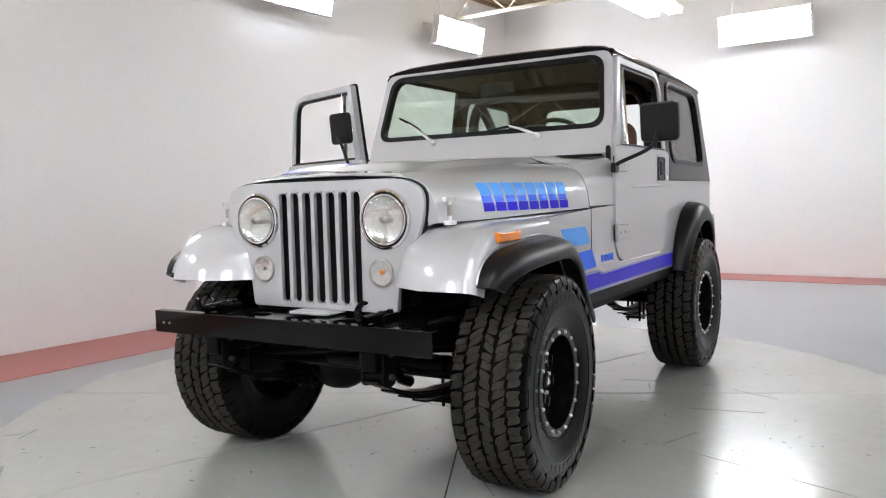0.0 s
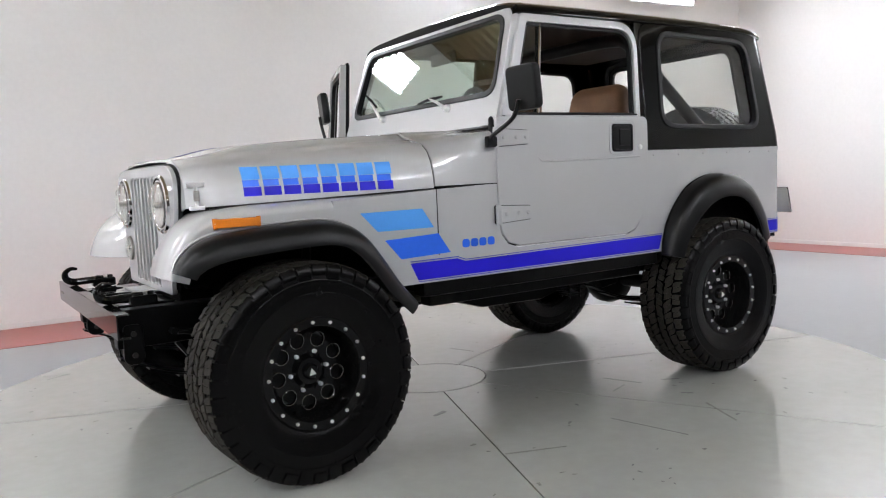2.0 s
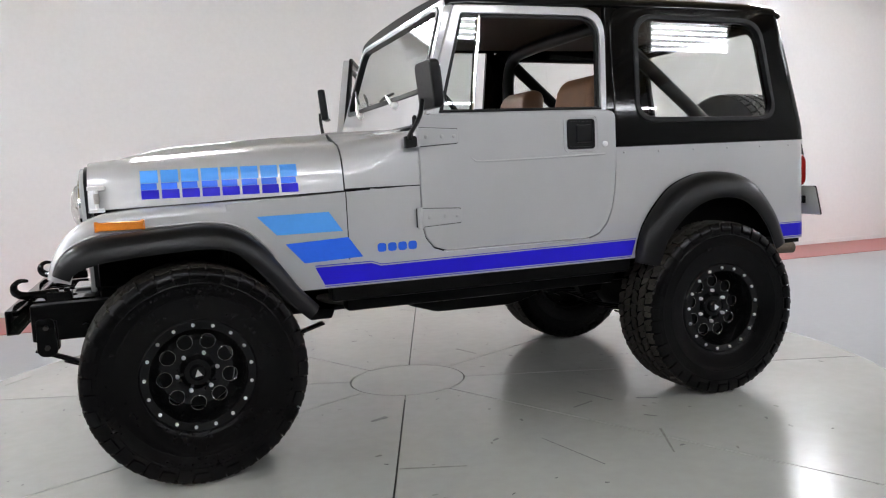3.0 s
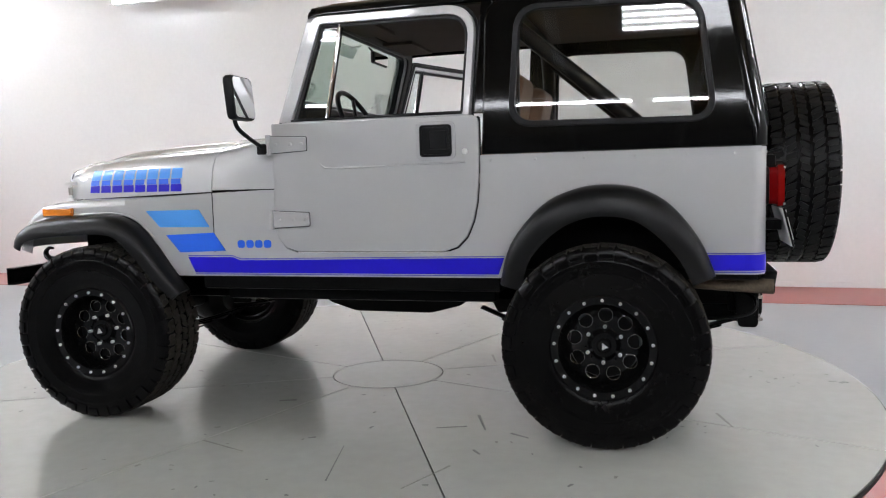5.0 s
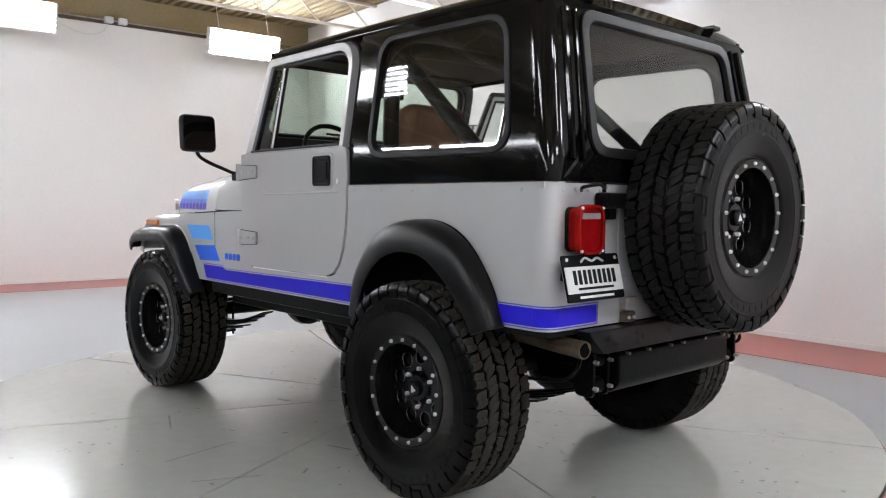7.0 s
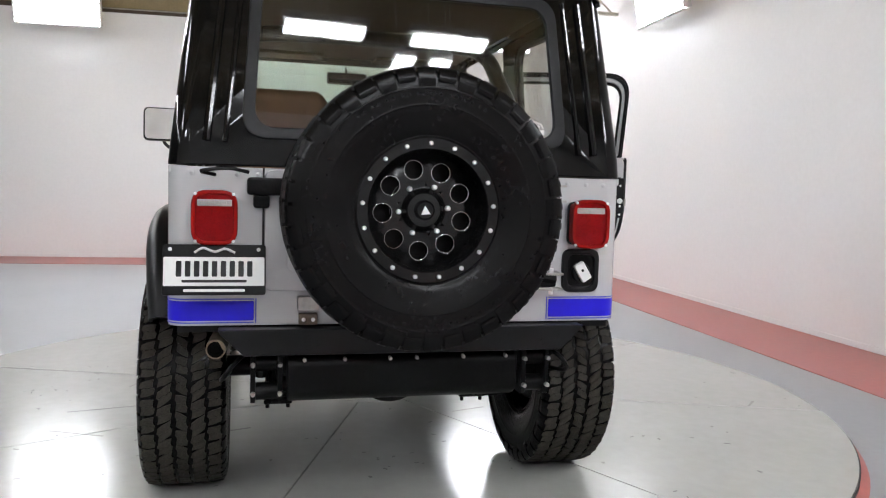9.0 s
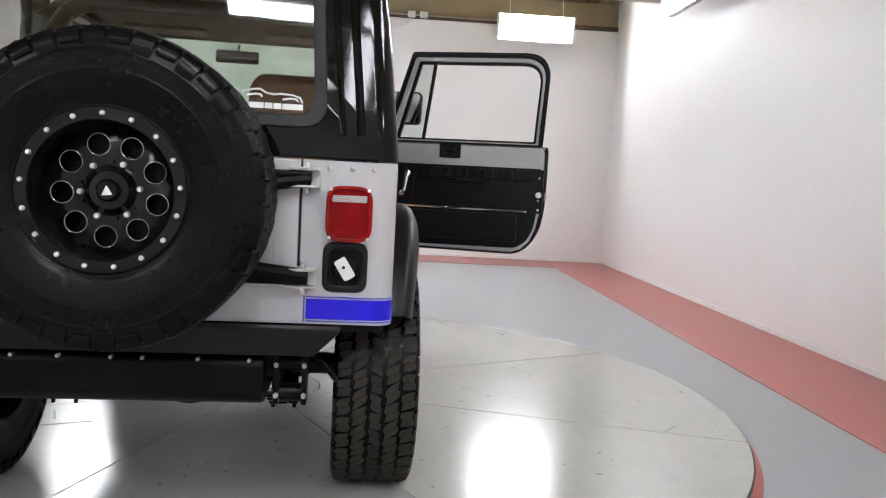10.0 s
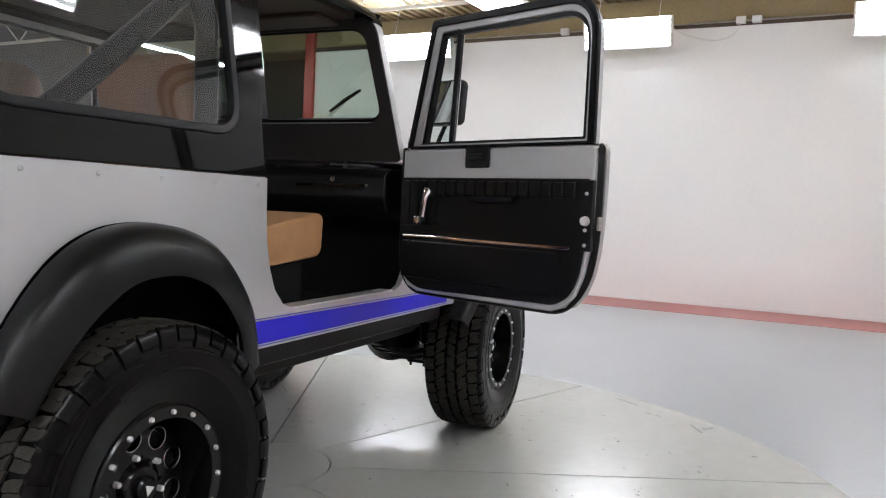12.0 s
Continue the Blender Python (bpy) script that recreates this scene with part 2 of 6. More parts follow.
def circle(cx, cz, r, n=32, ph=0.0):
    return [(cx + r * math.cos(2 * math.pi * i / n + ph), cz + r * math.sin(2 * math.pi * i / n + ph)) for i in range(n)]


def tube(pts, r, n=10, closed=False, bm=None):
    bm0 = bmesh.new()
    pts = [Vector(p) for p in pts]
    k = len(pts)
    rows = []
    up = None
    for i, p in enumerate(pts):
        a = pts[i - 1] if (i or closed) else p
        c = pts[(i + 1) % k] if (i < k - 1 or closed) else p
        d = (c - a).normalized()
        if up is None:
            up = Vector((0, 0, 1)) if abs(d.z) < 0.9 else Vector((1, 0, 0))
        s = d.cross(up).normalized()
        up = s.cross(d).normalized()
        rad = r[i] if isinstance(r, (list, tuple)) else r
        rows.append([bm0.verts.new(p + (s * math.cos(2 * math.pi * j / n) + up * math.sin(2 * math.pi * j / n)) * rad) for j in range(n)])
    for i in range(k if closed else k - 1):
        A, B = rows[i], rows[(i + 1) % k]
        for j in range(n):
            bm0.faces.new((A[j], A[(j + 1) % n], B[(j + 1) % n], B[j]))
    if not closed:
        bm0.faces.new(rows[0])
        bm0.faces.new(rows[-1])
    return merge(bm, bm0)


def bend(pts, n=6):
    """A smooth curve through points (Catmull-Rom)."""
    P = [Vector(p) for p in pts]
    P = [P[0] * 2 - P[1]] + P + [P[-1] * 2 - P[-2]]
    out = []
    for i in range(1, len(P) - 2):
        for q in range(n):
            t = q / n
            a, b, c, d = P[i - 1], P[i], P[i + 1], P[i + 2]
            out.append(0.5 * ((2 * b) + (c - a) * t + (2 * a - 5 * b + 4 * c - d) * t * t + (3 * b - a - 3 * c + d) * t ** 3))
    out.append(P[-2])
    return out


def lathe(profile, n=48, axis="y", at=(0, 0, 0), bm=None):
    """A profile of (radius, height) turned about an axis."""
    bm0 = bmesh.new()
    rows = []
    for r, h in profile:
        if r < 1e-6:
            rows.append([bm0.verts.new(put((0, 0), h, axis))])
        else:
            rows.append([bm0.verts.new(put((r * math.cos(2 * math.pi * j / n), r * math.sin(2 * math.pi * j / n)), h, axis)) for j in range(n)])
    for A, B in zip(rows, rows[1:]):
        for j in range(n):
            k = (j + 1) % n
            if len(A) == 1 and len(B) == 1:
                continue
            if len(A) == 1:
                bm0.faces.new((A[0], B[k], B[j]))
            elif len(B) == 1:
                bm0.faces.new((A[j], A[k], B[0]))
            else:
                bm0.faces.new((A[j], A[k], B[k], B[j]))
    bm0.transform(Matrix.Translation(at))
    return merge(bm, bm0)


def loft(rows, closed=False, thick=0.0, bm=None):
    """A skin over rows of points."""
    bm0 = bmesh.new()
    R = [[bm0.verts.new(p) for p in row] for row in rows]
    n = len(R[0])
    for A, B in zip(R, R[1:]):
        for j in range(n if closed else n - 1):
            face(bm0, (A[j], A[(j + 1) % n], B[(j + 1) % n], B[j]))
    bmesh.ops.recalc_face_normals(bm0, faces=bm0.faces)
    if thick:
        bmesh.ops.solidify(bm0, geom=list(bm0.faces), thickness=thick)
    return merge(bm, bm0)


def shear(bm, fn):
    for v in bm.verts:
        v.co = fn(v.co)
    return bm


def wall_box(name, x0, x1, y0, y1, z0, z1, material, label, category, parent=None):
    ob = part(name, box(x0, x1, y0, y1, z0, z1), material, parent, m=ROOM)
    if parent is None:
        tagged(ob, label, category, kind="structure")
    return ob


# ---- the room ----
T = 0.2
E_END = 6.08
floor = wall_box("floor", X0 - T, X1 + T, Y0 - T, Y1 + T, FLOOR_Z - 0.3, FLOOR_Z, GREYF, "glossy grey painted concrete studio floor", "floor")
BW = 1.0
for nm, q in (("floor_band", (X0, X1, Y0, Y0 + BW)), ("floor_band", (X1 - 1.07, X1, Y0 + BW, E_END)), ("floor_band", (X0, X0 + 0.8, Y0 + BW, Y1))):
    tagged(part(nm, box(q[0], q[1], q[2], q[3], FLOOR_Z, FLOOR_Z + 0.004), REDF, None, m=ROOM), "red painted safety band along the studio wall", "floor marking", kind="structure")
wall_box("wall_south", X0 - T, X1 + T, Y0 - T, Y0, FLOOR_Z, CEIL_Z, WALLW, "white painted smooth studio wall", "wall")
wall_box("wall_east", X1, X1 + T, Y0, E_END, FLOOR_Z, WALL_TOP, WALLW, "white painted studio wall below a tan soffit", "wall")
wall_box("wall_east_upper", X1 + 0.02, X1 + T, Y0, Y1, WALL_TOP + 0.07, CEIL_Z, TAN, "tan painted upper wall strip", "wall")
wall_box("trim_east", X1 - 0.03, X1 + T, Y0, E_END, WALL_TOP, WALL_TOP + 0.07, BROWN, "dark brown timber trim on top of the wall", "trim")
wall_box("wall_west", X0 - T, X0, Y0, Y1, FLOOR_Z, CEIL_Z, WALLW, "white painted smooth studio wall", "wall")
# two added walls whose dark colour stands for the unlit warehouse
wall_box("wall_north", X0 - T, X1 + T, Y1, Y1 + T, FLOOR_Z, CEIL_Z, UNLITWALL, "added far wall, coloured dark for the unlit warehouse", "wall")
wall_box("wall_east_far", X1 + 2.5, X1 + 2.5 + T, E_END, Y1, FLOOR_Z, CEIL_Z, UNLITWALL, "added wall beyond the red post, coloured dark for the unlit warehouse", "wall")
tagged(part("post", box(X1 - 0.05, X1 + T, E_END, E_END + 0.2, FLOOR_Z, CEIL_Z, 0.01), REDPOST, None, m=ROOM), "red painted steel post at the wall's end", "post", kind="structure")
for nm, q in (("baseboard", (X0, X1, Y0, Y0 + 0.012)), ("baseboard", (X1 - 0.012, X1, Y0 + 0.012, E_END)), ("baseboard", (X0, X0 + 0.012, Y0 + 0.012, Y1))):
    tagged(part(nm, box(q[0], q[1], q[2], q[3], FLOOR_Z + 0.004, FLOOR_Z + 0.055, 0.004), WALLW, None, m=ROOM), "thin white baseboard along the wall", "baseboard", kind="structure")

# ceiling deck with folded ribs
bm = bmesh.new()
y = Y0
rows = []
while y < Y1 + T:
    for dy, dz in ((0, 0.0), (0.07, 0.0), (0.09, 0.04), (0.13, 0.04), (0.15, 0.0)):
        rows.append([(X0 - T, y + dy, CEIL_Z + dz), (X1 + 2.7, y + dy, CEIL_Z + dz)])
    y += 0.15
loft(rows, bm=bm)
box(X0 - T, X1 + 2.9, Y0 - T, Y1 + T, CEIL_Z + 0.06, CEIL_Z + 0.2, bm=bm)
tagged(part("ceiling", bm, TAN, None, m=ROOM), "tan corrugated metal roof deck", "ceiling", kind="structure")


def joist(x):
    """Open web steel joist that runs across the room."""
    ob = tagged(new("roof_joist"), "cream painted open-web steel roof joist", "joist", "roof joists")
    ob.matrix_world = ROOM @ Matrix.Translation((x, 0, 0))
    for z in (CEIL_Z - 0.03, CEIL_Z - 0.42):
        part("chord", box(-0.03, 0.03, Y0 + 0.02, Y1, z - 0.02, z + 0.02), CREAM, ob)
    k = 0
    yy = Y0 + 0.1
    bars = bmesh.new()
    while yy < Y1 - 0.6:
        a, c = (CEIL_Z - 0.42, CEIL_Z - 0.03) if k % 2 == 0 else (CEIL_Z - 0.03, CEIL_Z - 0.42)
        tube([(0, yy, a), (0, yy + 0.45, c)], 0.012, 6, bm=bars)
        yy += 0.45
        k += 1
    part("web_rod", bars, CREAM, ob)
    return ob


first = joist(-6.0)
for x in (-4.2, -2.4, -0.6, 1.2, 3.0, 4.8, 6.6):
    copy_thing(first, ROOM @ Matrix.Translation((x, 0, 0)))


# ---- lamps ----
def tube_bank(glow):
    """A bank of six fluorescent tubes in a shallow housing, facing local +x, 1.2 m long along y."""
    ob = tagged(new("fluorescent_lamp"), "white bank of lit fluorescent tubes hung on the wall", "lamp", "wall lamps")
    part("housing", box(-0.05, 0.0, -0.61, 0.61, -0.2, 0.2, 0.008), LAMPBODY, ob)
    # lip added to hold the tubes' light off the wall below
    part("added_shield_lip", box(0.0, 0.09, -0.6, 0.6, -0.214, -0.202, 0.003), LAMPBODY, ob)
    first_t = None
    for i in range(6):
        z = -0.165 + i * 0.066
        if first_t is None:
            first_t = part("tube", tube([(0.022, -0.58, 0), (0.022, 0.58, 0)], 0.016, 8), glow, ob)
            first_t.location.z = z
        else:
            again("tube", first_t, ob, Matrix.Translation((0, 0, z)))
    for y_ in (-0.42, 0.42):
        part("bracket", box(-0.62, -0.045, y_ - 0.012, y_ + 0.012, 0.06, 0.10), LAMPBODY, ob)
        part("hanger", tube([(-0.03, y_, 0.19), (-0.03 - 0.47 * 0.9, y_, 0.19 + 0.88 * 0.9)], 0.005, 6), LAMPBODY, ob)
    for y_ in (-0.595, 0.595):
        part("end_cap", box(0.0, 0.05, y_ - 0.014, y_ + 0.014, -0.19, 0.19, 0.004), LAMPBODY, ob)
    return ob


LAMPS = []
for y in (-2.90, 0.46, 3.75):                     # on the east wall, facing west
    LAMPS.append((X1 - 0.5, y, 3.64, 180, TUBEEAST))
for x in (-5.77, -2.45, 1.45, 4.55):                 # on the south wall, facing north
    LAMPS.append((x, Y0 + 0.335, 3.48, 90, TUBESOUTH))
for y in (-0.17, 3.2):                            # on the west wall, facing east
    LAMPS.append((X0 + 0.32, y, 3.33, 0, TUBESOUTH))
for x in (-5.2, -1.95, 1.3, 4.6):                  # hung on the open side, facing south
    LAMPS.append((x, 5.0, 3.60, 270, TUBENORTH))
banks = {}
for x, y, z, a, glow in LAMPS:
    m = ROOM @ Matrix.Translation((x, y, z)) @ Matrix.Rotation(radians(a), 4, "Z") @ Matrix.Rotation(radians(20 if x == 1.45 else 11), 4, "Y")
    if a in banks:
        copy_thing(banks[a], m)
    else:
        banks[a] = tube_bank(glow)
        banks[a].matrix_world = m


def strip(x, y, z, length):
    ob = tagged(new("ceiling_strip_lamp"), "long lit double fluorescent strip under the roof", "lamp", "ceiling strips")
    part("housing", box(-length / 2, length / 2, -0.1, 0.1, 0.0, 0.06, 0.008), LAMPBODY, ob)
    for dy in (-0.072, -0.024, 0.024, 0.072):
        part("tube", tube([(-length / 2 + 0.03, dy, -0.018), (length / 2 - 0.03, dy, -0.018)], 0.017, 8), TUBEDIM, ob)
    for dx in (-length / 2 + 0.3, length / 2 - 0.3):
        part("hanger", tube([(dx, 0, 0.05), (dx, 0, CEIL_Z - z + 0.02)], 0.005, 6), LAMPBODY, ob)
    ob.matrix_world = ROOM @ Matrix.Translation((x, y, z))
    return ob


for x, y, n in ((-5.42, -0.93, 1.25), (-5.42, -1.22, 1.25), (4.6, 1.0, 2.4), (4.6, 1.31, 2.4)):
    strip(x, y, 3.40, n)
# two short cross fittings over the approach side
for y in (-0.25, -1.20):
    cf = strip(0, 0, 3.40, 0.64)
    cf.matrix_world = ROOM @ Matrix.Translation((-4.56, y, 3.40)) @ Matrix.Rotation(radians(90), 4, "Z")
# single tubes far back in the open warehouse
for x in (-5.4, -2.9, -0.4, 2.1, 4.6, 7.1):
    wt = tagged(new("warehouse_strip_lamp"), "thin single-tube strip lamp in the far warehouse", "lamp", "warehouse strips")
    part("housing", box(-1.15, 1.15, -0.05, 0.05, 0.02, 0.07, 0.008), LAMPBODY, wt)
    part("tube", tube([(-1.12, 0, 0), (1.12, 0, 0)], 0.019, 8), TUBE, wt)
    for dx in (-0.8, 0.8):
        part("hanger", tube([(dx, 0, 0.06), (dx, 0, CEIL_Z - 3.42)], 0.005, 6), LAMPBODY, wt)
    wt.matrix_world = ROOM @ Matrix.Translation((x, 7.35, 3.42))

# junction boxes and conduit on top of the east wall
for y in (-0.95, 1.5, -1.15):
    tagged(part("junction_box", box(X1 - 0.12, X1 - 0.03, y - 0.06, y + 0.06, WALL_TOP + 0.01, WALL_TOP + 0.1, 0.008), LAMPBODY, None, m=ROOM), "small grey electrical box on the wall trim", "electrical box", "junction boxes")
tagged(part("conduit", tube([(X1 - 0.06, -3.2, WALL_TOP + 0.05), (X1 - 0.06, 3.6, WALL_TOP + 0.05)], 0.012, 8), DULL, None, m=ROOM), "thin steel conduit along the wall trim", "conduit")
tagged(part("cable", tube(bend([(X1 - 0.07, -0.95, WALL_TOP + 0.02), (X1 - 0.08, -0.85, WALL_TOP - 0.14), (X1 - 0.1, -0.6, WALL_TOP - 0.2), (X1 - 0.2, -0.25, WALL_TOP - 0.12), (X1 - 0.4, -0.1, WALL_TOP - 0.05)], 5), 0.006, 6), LAMPBODY, None, m=ROOM), "grey cable drooping to the lamp", "cable")

# ---- turntable ----
CX, CY, TR, DR = 0.085, -0.17, 2.525, 0.315
table = tagged(new("turntable"), "round raised pale grey epoxy display turntable", "turntable")
table.location = (CX, CY, 0)
part("rim", lathe([(TR - 0.04, -0.006), (TR + 0.012, -0.006), (TR + 0.012, -0.022), (TR - 0.01, -0.03), (TR - 0.04, -0.03)], 160, "z"), CHASSIS, table, "black edge of the turntable")
part("skirt", lathe([(TR - 0.02, -0.026), (TR + 0.002, -0.028), (TR + 0.05, FLOOR_Z + 0.004), (TR - 0.02, FLOOR_Z + 0.004)], 160, "z"), REDF, table, "red painted skirt below the turntable edge")
part("bed", lathe([(0, -0.03), (TR - 0.02, -0.03), (TR - 0.02, FLOOR_Z + 0.005), (0, FLOOR_Z + 0.005)], 96, "z"), SEAM, table)
part("centre_disc", slab(circle(0, 0, DR - 0.004, 64), "z", -0.025, 0.0), TABLE, table)
g = 0.0035
for k in range(8):
    a0, a1 = radians(25.5 + 45 * k), radians(25.5 + 45 * (k + 1))
    poly = []
    for r, s0, s1 in ((DR + 0.004, a0, a1), (TR + 0.004, a1, a0)):
        d = math.asin(g / r)
        lo, hi = (s0 + d, s1 - d) if s1 > s0 else (s0 - d, s1 + d)
        n = 10 if r < 1 else 40
        poly += [(r * math.cos(lo + (hi - lo) * i / n), r * math.sin(lo + (hi - lo) * i / n)) for i in range(n + 1)]
    part("plate", slab(poly, "z", -0.025, 0.0), TABLE, table)


# scuffs, specks and the small check mark near the rim
def scuff(x, y, length, width, angle, material=SCUFF):
    pts = rpoly([(-length / 2, -width / 2), (length / 2, -width * 0.3), (length / 2, width * 0.3), (-length / 2, width / 2)], width * 0.3, 3)
    return part("scuff", slab(pts, "z", 0.0002, 0.0009), material, table, m=Matrix.Translation((x - CX, y - CY, 0)) @ Matrix.Rotation(radians(angle), 4, "Z"))


scuff(1.79, -1.81, 0.16, 0.018, 28)
scuff(1.83, -1.87, 0.09, 0.022, -35)
scuff(0.14, -2.61, 0.045, 0.03, 10)
scuff(-2.35, -0.37, 0.05, 0.035, 40)
scuff(0.42, 0.44, 0.09, 0.03, 20)
for x, y, length, width, angle in ((-0.17, 1.21, 0.38, 0.006, -78), (-0.64, 0.61, 0.22, 0.014, 110), (-0.52, 0.70, 0.14, 0.012, 20), (-0.84, 0.76, 0.10, 0.014, 150), (0.05, 0.95, 0.035, 0.016, 30), (-0.16, 0.77, 0.03, 0.014, 80), (-0.59, 1.36, 0.025, 0.014, 10), (-1.11, 1.26, 0.03, 0.014, 60), (-0.70, 0.99, 0.06, 0.012, 130), (-2.30, -0.38, 0.04, 0.02, 20)):
    scuff(x, y, length, width, angle)
FAINT = mat("faint_scuff", (0.25, 0.25, 0.23), 0.2, 0.0, 0.3, 20, 120, 0.0, 0.2, spread=0.2)
rnd2 = random.Random(11)
for k in range(120):
    a, r = rnd2.uniform(0, 2 * math.pi), TR * math.sqrt(rnd2.uniform(0.02, 0.97))
    x, y = CX + r * math.cos(a), CY + r * math.sin(a)
    big = rnd2.random()
    if big > 0.9:
        scuff(x, y, rnd2.uniform(0.12, 0.3), rnd2.uniform(0.008, 0.02), rnd2.uniform(0, 180), FAINT)
    else:
        scuff(x, y, rnd2.uniform(0.008, 0.03), rnd2.uniform(0.006, 0.016), rnd2.uniform(0, 180), SCUFF if big < 0.45 else FAINT)
for k in range(24):
    a, r = rnd2.uniform(0, 2 * math.pi), TR * math.sqrt(rnd2.uniform(0.08, 0.9))
    x, y = CX + r * math.cos(a), CY + r * math.sin(a)
    for j in range(4):
        scuff(x + rnd2.gauss(0, 0.07), y + rnd2.gauss(0, 0.07), rnd2.uniform(0.006, 0.022), rnd2.uniform(0.005, 0.011), rnd2.uniform(0, 180))


# ---- the vehicle: x ahead, y to its left ----
car = tagged(new("off_road_vehicle"), "silver four-wheel-drive car with black hardtop and open passenger door", "car")
LIFT, BACK = 0.022, -0.03
car.location = (BACK, 0.005, LIFT)
AXF, AXR, TY, TYR = 1.255, -1.175, 0.737, 0.42      # axle places, wheel middle, tyre radius
BELT, SILL, SIDE = 1.19, 0.668, 0.765


def both(name, make, material, label="", smooth=35):
    """A part for the left side and its mirror image for the right."""
    bm = make()
    r = flip(bm)
    return part(name, bm, material, car, label, smooth), part(name, r, material, car, label, smooth)


# wheel arch outlines (x, z), from the front end to the rear end
ARCH_R = bend([(-0.745, 0.65), (-0.795, 0.82), (-0.92, 0.972), (-1.05, 1.038), (-1.18, 1.057), (-1.32, 1.038), (-1.44, 0.968), (-1.55, 0.83), (-1.61, 0.69)], 4)
ARCH_F = bend([(0.765, 0.607), (0.84, 0.69), (0.91, 0.79), (0.985, 0.885), (1.065, 0.942), (1.165, 0.964), (1.30, 0.962), (1.45, 0.953), (1.58, 0.938), (1.66, 0.905), (1.705, 0.862), (1.725, 0.82)], 4)
ARCH_R = [(p[0], p[1]) for p in [tuple(v) for v in ARCH_R]]
ARCH_F = [(p[0], p[1]) for p in [tuple(v) for v in ARCH_F]]


def side_panel():
    rear = [p for p in ARCH_R if p[1] >= SILL]
    front = [p for p in ARCH_F if p[1] >= SILL and p[0] < 1.1]
    out = [(-0.665, BELT), (-1.74, BELT), (-1.74, 0.69)]
    out += [(rear[-1][0], 0.69)] + list(reversed(rear)) + [(rear[0][0], SILL)]
    out += [(front[0][0], SILL)] + front + [(1.1, 1.035), (0.60, 1.058)]
    out += [(0.30, 1.068)]
    out += [(0.30, 0.90), (0.285, 0.84), (0.25, 0.795), (0.19, 0.775), (-0.498, 0.775), (-0.563, 0.796), (-0.608, 0.843), (-0.638, 0.912), (-0.655, 0.994), (-0.664, 1.09), (-0.665, 1.18)]
    return slab(out, "y", SIDE - 0.022, SIDE, 0.0)


both("side_panel", side_panel, SILVER, "silver painted body side")
both("belt_rail", lambda: box(-1.775, -0.665, SIDE - 0.06, SIDE - 0.004, BELT - 0.02, BELT + 0.002), SILVER)
# thin seams between cowl, fender and side
both("seam", lambda: box(0.619, 0.623, SIDE - 0.001, SIDE + 0.0012, 0.78, 1.058), GASKET)
both("seam", lambda: box(0.30, 0.62, SIDE - 0.004, SIDE + 0.0006, 1.066, 1.0705), GASKET)
both("sill_rail", lambda: box(-0.74, 0.70, SIDE - 0.10, SIDE - 0.012, 0.605, SILL + 0.004, 0.012), CHASSIS, "black rocker rail under the body")

# rear corner and tailgate
part("rear_panel", box(-1.80, -1.778, -0.7055, 0.7055, 0.69, BELT), SILVER, car, "silver painted rear panel")


def corner(z0, z1, off=0.0):
    """Quarter-round body corner between the side and the rear panel."""
    arc = [radians(a) for a in range(0, 91, 9)]
    rows_ = [[(-1.74 - (0.06 + off) * math.sin(a), SIDE - 0.06 + (0.06 + off) * math.cos(a), z) for a in arc] for z in (z0, z1)]
    return loft(rows_, thick=0.018 if not off else 0.0)


both("body_corner", lambda: corner(0.69, BELT), SILVER, "rounded silver rear corner", 60)
both("decal", lambda: corner(0.705, 0.768, 0.0015), DEEPBLUE, "deep blue rear stripe", 60)
both("decal", lambda: corner(0.772, 0.776, 0.0015), PALE, "", 60)
both("decal", lambda: corner(0.697, 0.701, 0.0015), PALE, "", 60)
gate = part("tailgate", slab(rpoly([(-0.47, 0.80), (0.47, 0.80), (0.47, BELT - 0.004), (-0.47, BELT - 0.004)], 0.03, 4), "x", -1.812, -1.799, 0.004), SILVER, car, "silver tailgate with pressed panel")
part("pressing", slab(rpoly([(-0.40, 0.86), (0.40, 0.86), (0.40, 1.13), (-0.40, 1.13)], 0.03, 4), "x", -1.819, -1.811, 0.005), SILVER, gate)
for s in (1, -1):
    part("seam", box(-1.8125, -1.798, s * 0.474 - 0.003, s * 0.474 + 0.003, 0.80, BELT), GASKET, car)

# floor, firewall, inner arches
part("floor_pan", box(-1.775, 0.62, -0.735, 0.735, 0.665, 0.70), CARPET, car, "black carpeted floor pan")
part("firewall", box(0.50, 0.56, -0.70, 0.70, 0.70, 1.20), CARPET, car)
both("wheel_well", lambda: box(-1.64, -0.73, 0.43, 0.75, 0.70, 1.09, 0.03), WELL)
both("inner_fender", lambda: box(0.62, 1.59, 0.40, 0.45, 0.72, 1.06), WELL)
both("inner_quarter", lambda: box(-1.76, -0.66, SIDE - 0.07, SIDE - 0.03, 1.06, BELT - 0.004), CARPET)


